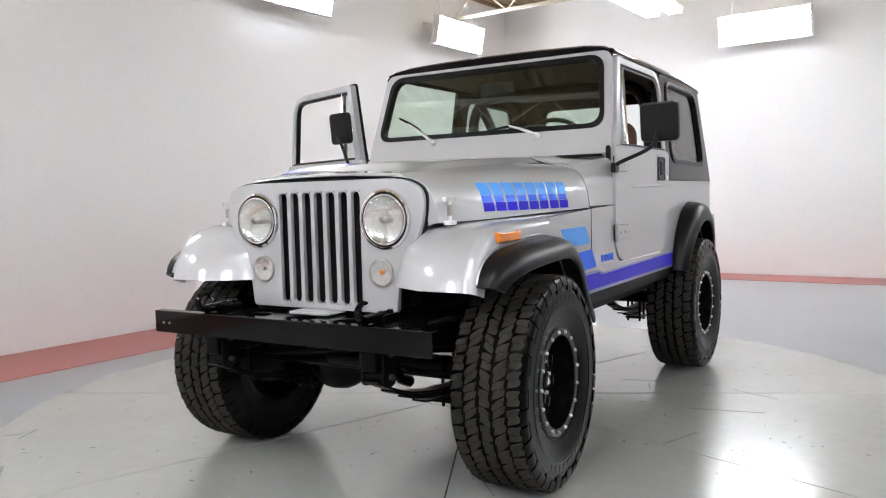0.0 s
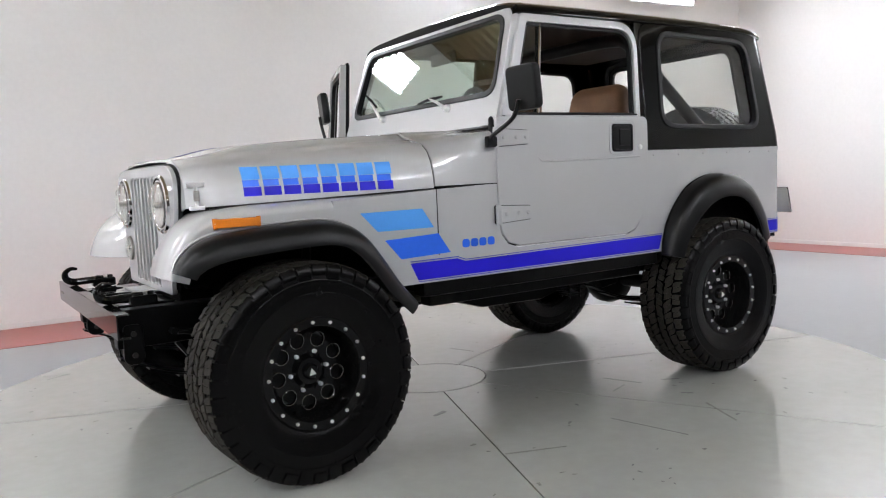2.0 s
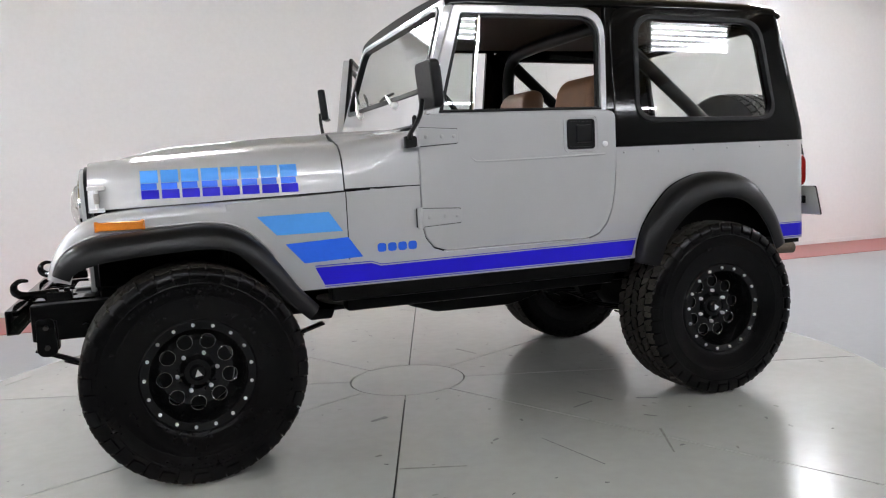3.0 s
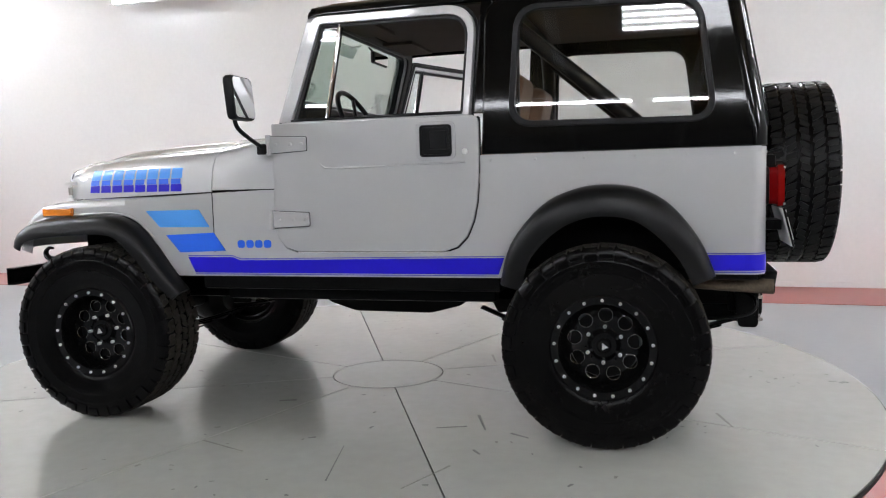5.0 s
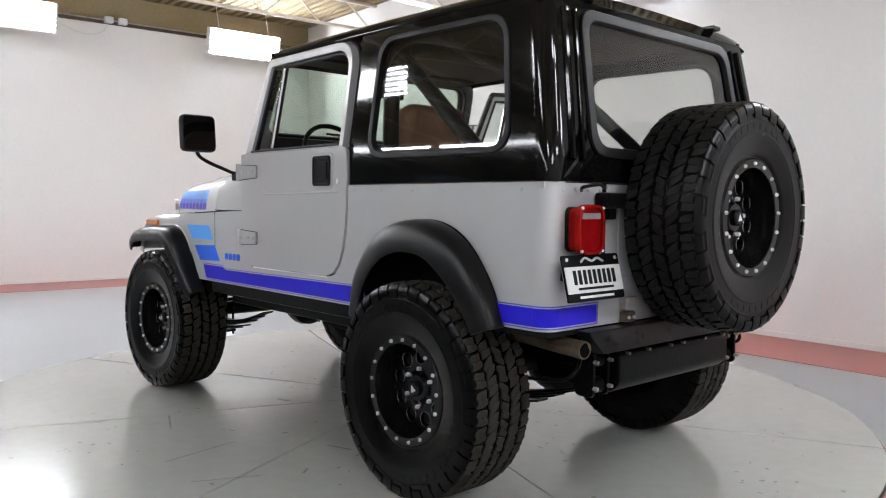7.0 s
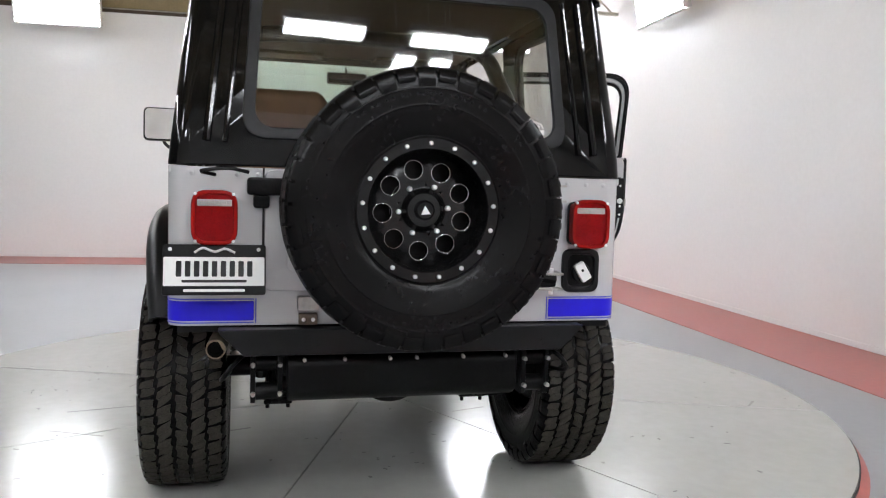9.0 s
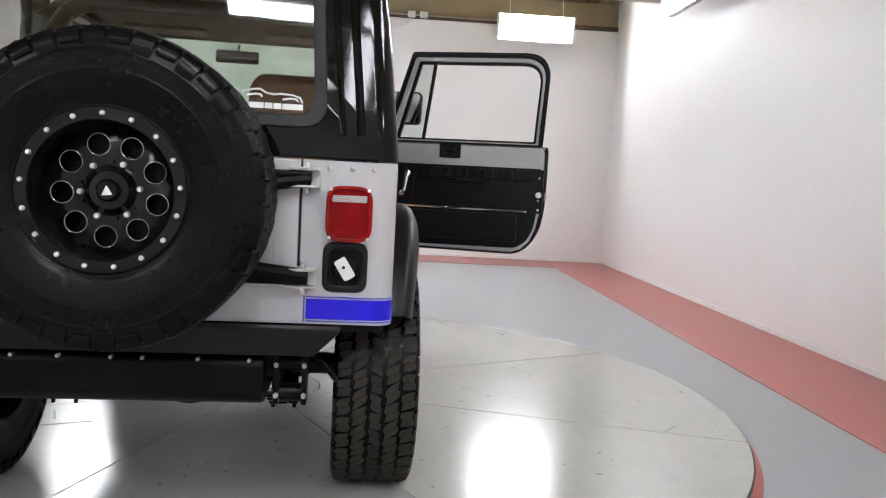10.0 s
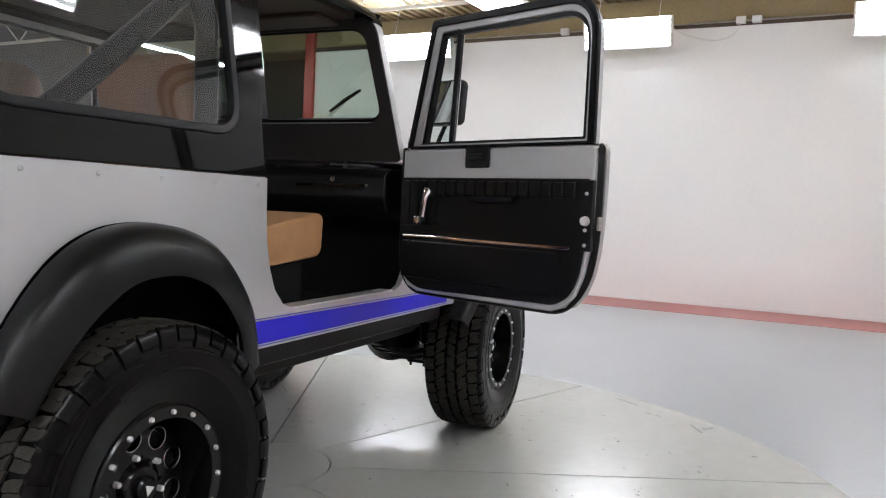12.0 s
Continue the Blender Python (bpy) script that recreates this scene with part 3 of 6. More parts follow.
# ---- fenders ----
def fender():
    path = bend([(0.60, 1.060), (0.95, 1.048), (1.25, 1.041), (1.45, 1.034), (1.57, 1.018), (1.645, 0.982), (1.695, 0.93), (1.73, 0.868), (1.752, 0.80)], 5)
    rows = []
    for i, p in enumerate(path):
        q = path[min(i + 1, len(path) - 1)]
        o = path[max(i - 1, 0)]
        d = Vector((q[0] - o[0], q[1] - o[1])).normalized()
        n = Vector((-d.y, d.x)) * -1
        if n.y > 0:
            n = -n
        side = 0.088
        inn = 0.37
        sweep = max(0.0, min(1.0, (p[0] - 1.55) / 0.18))
        sec = [(inn, 0.004), (0.43, 0.002), (0.55, 0.0), (0.67, 0.0), (0.72, 0.002), (0.748, 0.009), (0.762, 0.024), (0.7654, 0.042), (0.7656, side)]
        rows.append([(p[0] + n.x * h - 0.11 * sweep * max(0.0, (0.55 - y) / 0.18) ** 1.5, y, p[1] + n.y * h) for y, h in sec])
    return loft(rows, thick=0.006)


both("fender", fender, SILVER, "silver front fender")


# ---- flares ----
def flare(path, cx, drop=1.0):
    sec = [(0.762, -0.012), (0.785, 0.0), (0.83, -0.004), (0.858, -0.022), (0.876, -0.055), (0.882, -0.095), (0.877, -0.112), (0.866, -0.106), (0.858, -0.065), (0.838, -0.038), (0.78, -0.03)]
    rows = []
    n = len(path)
    for i, p in enumerate(path):
        a, c = path[max(i - 1, 0)], path[min(i + 1, n - 1)]
        d = Vector((c[0] - a[0], c[1] - a[1])).normalized()
        nrm = Vector((-d.y, d.x))
        if nrm.dot(Vector((p[0] - cx, p[1] - 0.5))) < 0:
            nrm = -nrm
        taper = 0.75 + 0.25 * min(1.0, 4 * min(i, n - 1 - i) / n)
        rows.append([(p[0] + nrm.x * h * taper * drop, SIDE + (y - 0.77) * taper, p[1] + nrm.y * h * taper * drop) for y, h in sec])
    bm = loft(rows, closed=True)
    bmesh.ops.holes_fill(bm, edges=[e for e in bm.edges if e.is_boundary])
    return bm


both("fender_flare", lambda: flare(ARCH_R, -1.19, 1.12), TRIM, "matt black rear wheel arch flare", 50)
both("fender_flare", lambda: flare(ARCH_F, 1.15, 0.8), TRIM, "matt black front wheel arch flare", 50)

both("fender_lip", lambda: tube([(p[0], SIDE + 0.001, p[1] + 0.006) for p in ARCH_F if p[1] > 0.80], 0.0055, 6), SILVER, "raised silver edge over the flare", 60)


# ---- hood and cowl ----
def hood_half(x):
    return 0.764 - 0.161 * (x - 0.60) - 0.92 * max(0.0, x - 1.35) ** 2


def bulge(x):
    """How far the middle panel stands above the hood's shoulders."""
    t = min(1.0, max(0.0, (1.53 - x) / 0.26))
    return 0.028 * t * t * (3 - 2 * t)


def hood_row(x, zt, lift=0.0, zb=None):
    w = hood_half(x)
    b = bulge(x)
    zb = 1.064 - 0.03 * (x - 0.6) if zb is None else zb
    h = [(w, zb), (w - 0.008, zb + 0.3 * (zt - zb)), (w - 0.022, zb + 0.55 * (zt - zb)), (w - 0.048, zb + 0.76 * (zt - zb)), (w - 0.085, zb + 0.90 * (zt - zb)), (w - 0.14, zt - 0.006), (w * 0.69, zt + lift * 0.4), (w * 0.66, zt + lift * 0.45 + b * 0.25), (w * 0.62, zt + lift * 0.55 + b * 0.8), (w * 0.58, zt + lift * 0.6 + b * 0.97), (w * 0.3, zt + lift * 0.9 + b), (0, zt + lift + b)]
    return [(x, y, z) for y, z in h] + [(x, -y, z) for y, z in reversed(h[:-1])]


rows = []
for i in range(25):
    x = 0.627 + (1.585 - 0.627) * i / 24
    rows.append(hood_row(x, 1.268 - 0.055 * ((x - 0.6) / 1.0) ** 1.5, 0.022))
rows += [hood_row(1.600, 1.216, 0.018)]
rows += [[(1.604, y * 0.955, z - 0.003) for _, y, z in rows[-1]], [(1.606, y * 0.925, z - 0.010) for _, y, z in rows[-1]]]
hood = part("hood", loft(rows, thick=0.008), SILVER, car, "silver hood with blue lettering blocks", 40)


def cowl_row(x, zt, lift):
    """A section of the cowl: round-shouldered at the hood, square at the windscreen."""
    t = (0.621 - x) / 0.331
    w, zb, f = 0.760 + 0.002 * t, 1.070, 1 - 0.8 * t
    h = [(w, zb), (w - 0.008 * f, zb + 0.3 * (zt - zb)), (w - 0.022 * f, zb + (0.55 + 0.1 * t) * (zt - zb)), (w - 0.048 * f, zb + (0.76 + 0.12 * t) * (zt - zb)), (w - 0.085 * f, zb + (0.90 + 0.07 * t) * (zt - zb)), (w - 0.14 * f, zt - 0.006 * f), (w * 0.69, zt + lift * 0.4), (w * 0.66, zt + lift * 0.6), (w * 0.62, zt + lift * 0.9), (w * 0.3, zt + lift), (0, zt + lift)]
    return [(x, y, z) for y, z in h] + [(x, -y, z) for y, z in reversed(h[:-1])]


rows = [cowl_row(x, 1.272 + 0.033 * (0.621 - x) / 0.331, 0.047 - 0.03 * (0.621 - x) / 0.331) for x in (0.621, 0.56, 0.50, 0.45, 0.40, 0.35, 0.29)]
cowl = part("cowl", loft(rows, thick=0.008), SILVER, car, "silver cowl below the windscreen", 40)
part("cowl_vent", slab(rpoly([(0.42, -0.25), (0.50, -0.25), (0.50, 0.25), (0.42, 0.25)], 0.01, 3), "z", 1.296, 1.326, 0.004), SILVER, cowl)


# hood side decals: eight slanted blocks in two tones
def on_hood(x, z):
    w = hood_half(x)
    top = 1.268 - 0.055 * max(0, (x - 0.6)) ** 1.5
    zb = 1.064 - 0.03 * (x - 0.6)
    s = (z - zb) / (top - zb)
    pts = [(0, w), (0.3, w - 0.008), (0.55, w - 0.022), (0.76, w - 0.048), (0.9, w - 0.085)]
    for (a, ya), (b, yb) in zip(pts, pts[1:]):
        if s <= b:
            return ya + (yb - ya) * max(0, s - a) / (b - a)
    return w - 0.085


def hood_patch(cells, off):
    """Small cells (x0, x1, z0, z1) laid on the hood side."""
    bm = bmesh.new()
    for xa, xb, za, zb in cells:
        n = 4
        rows = [[(x, on_hood(x, za + (zb - za) * j / n) + off, za + (zb - za) * j / n) for j in range(n + 1)] for x in (xa, (xa + xb) / 2, xb)]
        loft(rows, bm=bm)
    return bm


LX, LW = 1.402, 0.066
for k in range(8):
    xa = LX - k * 0.0757
    xb = xa - LW
    for za, zb, m_, lb in ((1.1315, 1.181, SKYBLUE, "sky blue block decal"), (1.105, 1.1305, MIDBLUE, "mid blue block decal"), (1.069, 1.104, DEEPBLUE, "deep blue block decal")):
        b_ = hood_patch([(xa, xb + (0.1 * LW if m_ is MIDBLUE else 0.0), za, zb)], 0.0015)
        r_ = flip(b_)
        part("decal", b_, m_, hood, lb)
        part("decal", r_, m_, hood, lb)

bm = bmesh.new()
rows = []
for x in (1.45, 1.42, 1.39, 1.36, 1.33, 1.30, 1.27, 1.24):
    w, zt = hood_half(x), 1.268 - 0.055 * (x - 0.6) ** 1.5
    rows.append([(x, -w * f, zt + 0.022 * g + bulge(x) * k + 0.003) for f, g, k in ((0.58, 0.6, 0.97), (0.44, 0.75, 0.985), (0.3, 0.9, 1.0), (0.12, 0.96, 1.0))])
part("decal", loft(rows), DEEPBLUE, hood, "deep blue patch on the hood panel")

# side decals
D0, D1 = SIDE + 0.0005, SIDE + 0.002
def decals(side):
    def dec(poly, m_, lb=""):
        b_ = slab(poly, "y", D0, D1)
        part("decal", b_ if side > 0 else flip(b_), m_, car, lb)
    dec([(0.985, 0.979), (0.696, 0.981), (0.642, 0.899), (0.91, 0.900)], SKYBLUE, "sky blue slanted stripe")
    dec([(0.879, 0.862), (0.622, 0.872), (0.563, 0.787), (0.807, 0.779)], MIDBLUE, "mid blue slanted stripe")
    dec([(0.765, 0.757), (0.53, 0.757), (0.49, 0.742), (-0.76, 0.755), (-0.735, 0.683), (0.73, 0.683)], DEEPBLUE, "deep blue sill stripe")
    dec([(0.765, 0.766), (0.53, 0.766), (0.486, 0.7505), (-0.762, 0.763), (-0.762, 0.7595), (0.486, 0.747), (0.53, 0.762), (0.765, 0.762)], PALE)
    dec([(0.73, 0.679), (-0.73, 0.679), (-0.73, 0.6755), (0.73, 0.6755)], PALE)
    dec([(-1.575, 0.768), (-1.74, 0.768), (-1.74, 0.705), (-1.60, 0.705)], DEEPBLUE, "deep blue rear stripe")
    dec([(-1.57, 0.776), (-1.74, 0.776), (-1.74, 0.772), (-1.57, 0.772)], PALE)
    dec([(-1.60, 0.701), (-1.74, 0.701), (-1.74, 0.697), (-1.60, 0.697)], PALE)
    # badge: a plain blue lozenge row
    for i in range(4):
        x = 0.50 - i * 0.045
        dec(rpoly([(x, 0.80), (x - 0.038, 0.80), (x - 0.038, 0.836), (x, 0.836)], 0.014, 4), MIDBLUE)


decals(1)
decals(-1)
for s in (1, -1):
    ya, yb = sorted((s * 0.7055, s * 0.50))
    part("decal", slab(rpoly([(ya, 0.705), (yb, 0.705), (yb, 0.768), (ya, 0.768)], 0.004, 2), "x", -1.8025, -1.801), DEEPBLUE, car, "deep blue rear stripe")
    for z0_, z1_ in ((0.772, 0.776), (0.697, 0.701)):
        part("decal", slab([(ya, z0_), (yb, z0_), (yb, z1_), (ya, z1_)], "x", -1.8025, -1.801), PALE, car)
    e0_, e1_ = sorted((s * 0.496, s * 0.492))
    part("decal", slab([(e0_, 0.697), (e1_, 0.697), (e1_, 0.776), (e0_, 0.776)], "x", -1.8025, -1.801), PALE, car)

# ---- grille ----
def by_angle(poly, n, c):
    """Points of an outline at even turns about a centre."""
    out = []
    k = len(poly)
    for i in range(n):
        a = 2 * math.pi * i / n
        d = Vector((math.cos(a), math.sin(a)))
        best = None
        for j in range(k):
            p, q = Vector(poly[j]) - Vector(c), Vector(poly[(j + 1) % k]) - Vector(c)
            e = q - p
            den = d.x * e.y - d.y * e.x
            if abs(den) < 1e-9:
                continue
            t = (p.x * e.y - p.y * e.x) / den
            u = (p.x * d.y - p.y * d.x) / den
            if t > 0 and -1e-6 <= u <= 1 + 1e-6 and (best is None or t > best):
                best = t
        out.append((c[0] + d.x * best, c[1] + d.y * best))
    return out


G_OUT = rpoly([(-0.372, 0.69), (0.372, 0.69), (0.385, 0.84), (0.503, 1.03), (0.503, 1.205), (-0.503, 1.205), (-0.503, 1.03), (-0.385, 0.84)], [0.02, 0.02, 0.1, 0.08, 0.17, 0.17, 0.08, 0.1], 7)
SL_W, SL_B, SL_T, PITCH = 0.0405, 0.715, 1.16, 0.0625      # slot width, bottom, top and spacing
G_IN = rpoly([(-3.5 * PITCH, SL_B - 0.004), (3.5 * PITCH, SL_B - 0.004), (3.5 * PITCH, SL_T + 0.004), (-3.5 * PITCH, SL_T + 0.004)], 0.004, 4)
C = (0.0, 0.95)
grille = part("grille", ring(by_angle(G_OUT, 200, C), by_angle(G_IN, 200, C), "x", 1.608, 1.632, 0.004), SILVER, car, "silver seven-slot grille panel", 45)


def slot_end(up):
    """The panel round one end of a slot, above its half-round edge."""
    r, zc, zt = SL_W / 2, SL_T - SL_W / 2, SL_T + 0.008
    arc = [math.pi * k / 12 for k in range(13)]
    low = [(-r * math.cos(a), zc + r * math.sin(a)) for a in arc]
    rows_ = [[(x, y, z) for y, z in low] for x in (1.618, 1.630)]
    rows_ += [[(1.6335, y, z + 0.004) for y, z in low], [(1.6335, y, zt) for y, z in low], [(1.618, y, zt) for y, z in low]]
    bm = loft(rows_)
    if not up:
        bm.transform(Matrix.Translation((0, 0, SL_B + SL_T)) @ Matrix.Diagonal((1, 1, -1, 1)))
        bmesh.ops.reverse_faces(bm, faces=bm.faces)
    return bm


BAR_E = (PITCH - SL_W) / 2
bar0 = part("bar", box(1.612, 1.6335, -BAR_E, BAR_E, SL_B - 0.006, SL_T + 0.006, 0.005), SILVER, grille, m=Matrix.Translation((0, -3.5 * PITCH, 0)))
for i in range(1, 8):
    again("bar", bar0, grille, Matrix.Translation((0, i * PITCH, 0)))
for up in (True, False):
    end0 = part("slot_end", slot_end(up), SILVER, grille, m=Matrix.Translation((0, -3 * PITCH, 0)))
    for i in range(1, 7):
        again("slot_end", end0, grille, Matrix.Translation((0, i * PITCH, 0)))
part("hood_seam", ring([(y_ * 1.012, 0.95 + (z_ - 0.95) * (1.022 if z_ > 0.95 else 0.97)) for y_, z_ in by_angle(G_OUT, 120, C)], [(y_ * 0.92, 0.95 + (z_ - 0.95) * 0.9) for y_, z_ in by_angle(G_OUT, 120, C)], "x", 1.598, 1.6145), GASKET, car, "dark joint between hood and grille")
# black panel in the radiator's place, put there for the shade in the slots
part("radiator", box(1.585, 1.60, -0.232, 0.232, 0.70, 1.19), GASKET, car, "black radiator stand-in, set close behind the slots to keep them dark")
for s in (1, -1):
    hl = part("headlight", lathe([(0.062, 1.60), (0.108, 1.616), (0.117, 1.634), (0.114, 1.644), (0.107, 1.647), (0.103, 1.640), (0.100, 1.638), (0.097, 1.646), (0.091, 1.646), (0.088, 1.628)], 48, "x", (0, s * 0.33, 1.05)), CHROME, car, "round chrome-ringed headlight")
    part("lens", lathe([(0.090, 1.646), (0.084, 1.660), (0.062, 1.673), (0.030, 1.680), (0, 1.682)], 32, "x", (0, s * 0.33, 1.05)), LAMPGLASS, hl, "ribbed clear glass lens")
    part("reflector", lathe([(0.091, 1.650), (0.082, 1.6435), (0.062, 1.638), (0.035, 1.6352), (0, 1.6345)], 32, "x", (0, s * 0.33, 1.05)), REFLECTOR, hl)
    part("seal", lathe([(0.1035, 1.636), (0.1035, 1.6425), (0.0975, 1.6425), (0.0975, 1.636)], 40, "x", (0, s * 0.33, 1.05)), GASKET, hl)
    part("bulb", lathe([(0.013, 1.636), (0.013, 1.658), (0.009, 1.664), (0, 1.666)], 14, "x", (0, s * 0.33, 1.05)), DULL, hl)
    pl = part("parking_lamp", lathe([(0.052, 1.630), (0.052, 1.640), (0.047, 1.640), (0.036, 1.637), (0, 1.636)], 28, "x", (0, s * 0.305, 0.846)), REFLECTOR, car, "small round clear parking lamp")
    part("bulb", lathe([(0.009, 1.637), (0.009, 1.642), (0.006, 1.646), (0, 1.647)], 12, "x", (0, s * 0.305 + 0.004, 0.849)), AMBER if s > 0 else REFLECTOR, pl)
    part("lens", lathe([(0.049, 1.641), (0.043, 1.650), (0.026, 1.656), (0, 1.659)], 28, "x", (0, s * 0.305, 0.846)), LAMPGLASS, pl, "ribbed clear lens")
    part("lamp_ring", lathe([(0.050, 1.628), (0.057, 1.634), (0.056, 1.641), (0.050, 1.643), (0.0475, 1.638)], 32, "x", (0, s * 0.305, 0.846)), DULL, pl)
    # hood latch
    ya_, yb_ = sorted((s * 0.562, s * 0.582))
    lt = part("hood_latch", box(1.535, 1.60, ya_, yb_, 1.112, 1.13, 0.005), STEEL, car, "bright steel hood latch")
    part("rod", tube([(1.567, s * 0.576, 1.035), (1.567, s * 0.576, 1.118)], 0.0065, 8), STEEL, lt)
    part("spring", tube([(1.567, s * 0.576, 1.06), (1.567, s * 0.576, 1.10)], 0.011, 10), DULL, lt)
    part("catch", box(1.54, 1.595, s * 0.576 - 0.014, s * 0.576 + 0.014, 1.026, 1.042, 0.004), STEEL, lt)
    # side marker
    mk = part("side_marker", box(1.400, 1.568, s * 0.764 - 0.016, s * 0.764 + 0.020, 0.962, 0.996, 0.006), AMBER, car, "amber side marker lamp")
    part("end_cap", box(1.396, 1.412, s * 0.764 - 0.014, s * 0.764 + 0.014, 0.959, 0.999, 0.004), AMBER, mk)
    part("end_cap", box(1.556, 1.572, s * 0.764 - 0.014, s * 0.764 + 0.014, 0.959, 0.999, 0.004), AMBER, mk)
    for x_ in (1.404, 1.564):
        part("screw", lathe([(0, 0.777), (0.004, 0.779), (0.004, 0.7805), (0, 0.781)], 8, "y", (x_, 0, 0.979)) if s > 0 else flip(lathe([(0, 0.777), (0.004, 0.779), (0.004, 0.7805), (0, 0.781)], 8, "y", (x_, 0, 0.979))), STEEL, mk)

# ---- windscreen ----
WM = Matrix.Translation((0.275, 0, 1.325)) @ Matrix.Rotation(-math.atan(0.31), 4, "Y")
W_OUT = rpoly([(-0.752, -0.01), (0.752, -0.01), (0.70, 0.565), (-0.70, 0.565)], [0.02, 0.02, 0.07, 0.07], 8)
W_IN = rpoly([(-0.685, 0.15), (0.685, 0.15), (0.645, 0.528), (-0.645, 0.528)], 0.075, 8)
W_G2 = rpoly([(-0.70, 0.136), (0.70, 0.136), (0.66, 0.541), (-0.66, 0.541)], 0.085, 8)
W_G1 = rpoly([(-0.672, 0.163), (0.672, 0.163), (0.633, 0.516), (-0.633, 0.516)], 0.07, 8)
ws = part("windscreen_frame", ring(W_OUT, W_IN, "x", -0.035, 0.01, 0.007), SILVER, car, "silver windscreen frame", m=WM)
part("gasket", ring(W_G2, W_G1, "x", -0.02, 0.016, 0.005), GASKET, ws, "black rubber windscreen seal", m=WM)
pane = part("pane", slab(W_IN, "x", -0.006, -0.002), GLASSW, ws, "green-tinted windscreen glass", m=WM)
pane.visible_shadow = False
part("frame_liner", ring(W_OUT, W_IN, "x", -0.048, -0.0355, 0.004), INTERIOR, ws, "dark inside of the windscreen frame", m=WM)
part("hinge_seal", box(-0.004, 0.012, -0.70, 0.70, -0.012, -0.002), GASKET, ws, m=WM)
for s in (1, -1):
    part("bracket", box(0.0, 0.022, s * 0.70 - 0.045, s * 0.70 + 0.045, -0.005, 0.022, 0.004), SILVER, ws, m=WM)
for y0, y1, z1, ba, bb in ((0.335, 0.165, 0.175, (0.06, 0.160), (0.275, 0.176)), (-0.305, -0.49, 0.235, (-0.56, 0.275), (-0.40, 0.19))):
    wp = part("wiper", tube([(0.036, y0, 0.112), (0.036, (y0 + y1) / 2, (0.112 + z1) / 2 + 0.004), (0.03, y1, z1)], [0.009, 0.007, 0.005], 8), STEEL, car, "bright wiper arm with black blade", m=WM)
    part("blade", tube([(0.024, *ba), (0.027, (ba[0] + bb[0]) / 2, (ba[1] + bb[1]) / 2 + 0.003), (0.024, *bb)], [0.006, 0.009, 0.006], 6), GASKET, wp, "black wiper blade", m=WM)
    part("pivot", lathe([(0.018, 0.008), (0.016, 0.03), (0.008, 0.036), (0, 0.037)], 12, "x", (0, y0, 0.112)), STEEL, wp, m=WM)

# ---- hardtop ----
def lean(co, s=1):
    k = max(0.0, co.z - BELT)
    return Vector((co.x, co.y - s * 0.105 * k, co.z))


S_OUT = rpoly([(-0.672, BELT + 0.004), (-1.745, BELT + 0.004), (-1.745, 1.268), (-1.642, 1.845), (-0.685, 1.845)], [0.004, 0.004, 0.02, 0.03, 0.10], 8)
S_IN = rpoly([(-0.795, 1.315), (-1.605, 1.305), (-1.577, 1.53), (-1.545, 1.785), (-0.825, 1.80)], [0.10, 0.10, 0.004, 0.10, 0.10], 8)
S_G2 = rpoly([(-0.782, 1.302), (-1.618, 1.292), (-1.590, 1.53), (-1.558, 1.798), (-0.812, 1.813)], [0.11, 0.11, 0.004, 0.11, 0.11], 8)
S_G1 = rpoly([(-0.808, 1.328), (-1.593, 1.318), (-1.565, 1.53), (-1.534, 1.773), (-0.837, 1.787)], [0.09, 0.09, 0.004, 0.09, 0.09], 8)
R_OUT = rpoly([(-0.710, BELT + 0.004), (0.710, BELT + 0.004), (0.7022, 1.268), (0.642, 1.845), (-0.642, 1.845), (-0.7022, 1.268)], [0.004, 0.004, 0.004, 0.03, 0.03, 0.004], 8)
R_IN = rpoly([(-0.53, 1.295), (0.53, 1.295), (0.521, 1.45), (0.50, 1.80), (-0.50, 1.80), (-0.521, 1.45)], [0.08, 0.08, 0.004, 0.08, 0.08, 0.004], 8)
R_G2 = rpoly([(-0.545, 1.282), (0.545, 1.282), (0.515, 1.815), (-0.515, 1.815)], 0.085, 8)
R_G1 = rpoly([(-0.505, 1.32), (0.505, 1.32), (0.478, 1.775), (-0.478, 1.775)], 0.07, 8)


def back(co):
    return Vector((co.x + 0.18 * max(0.0, co.z - 1.268), co.y, co.z))


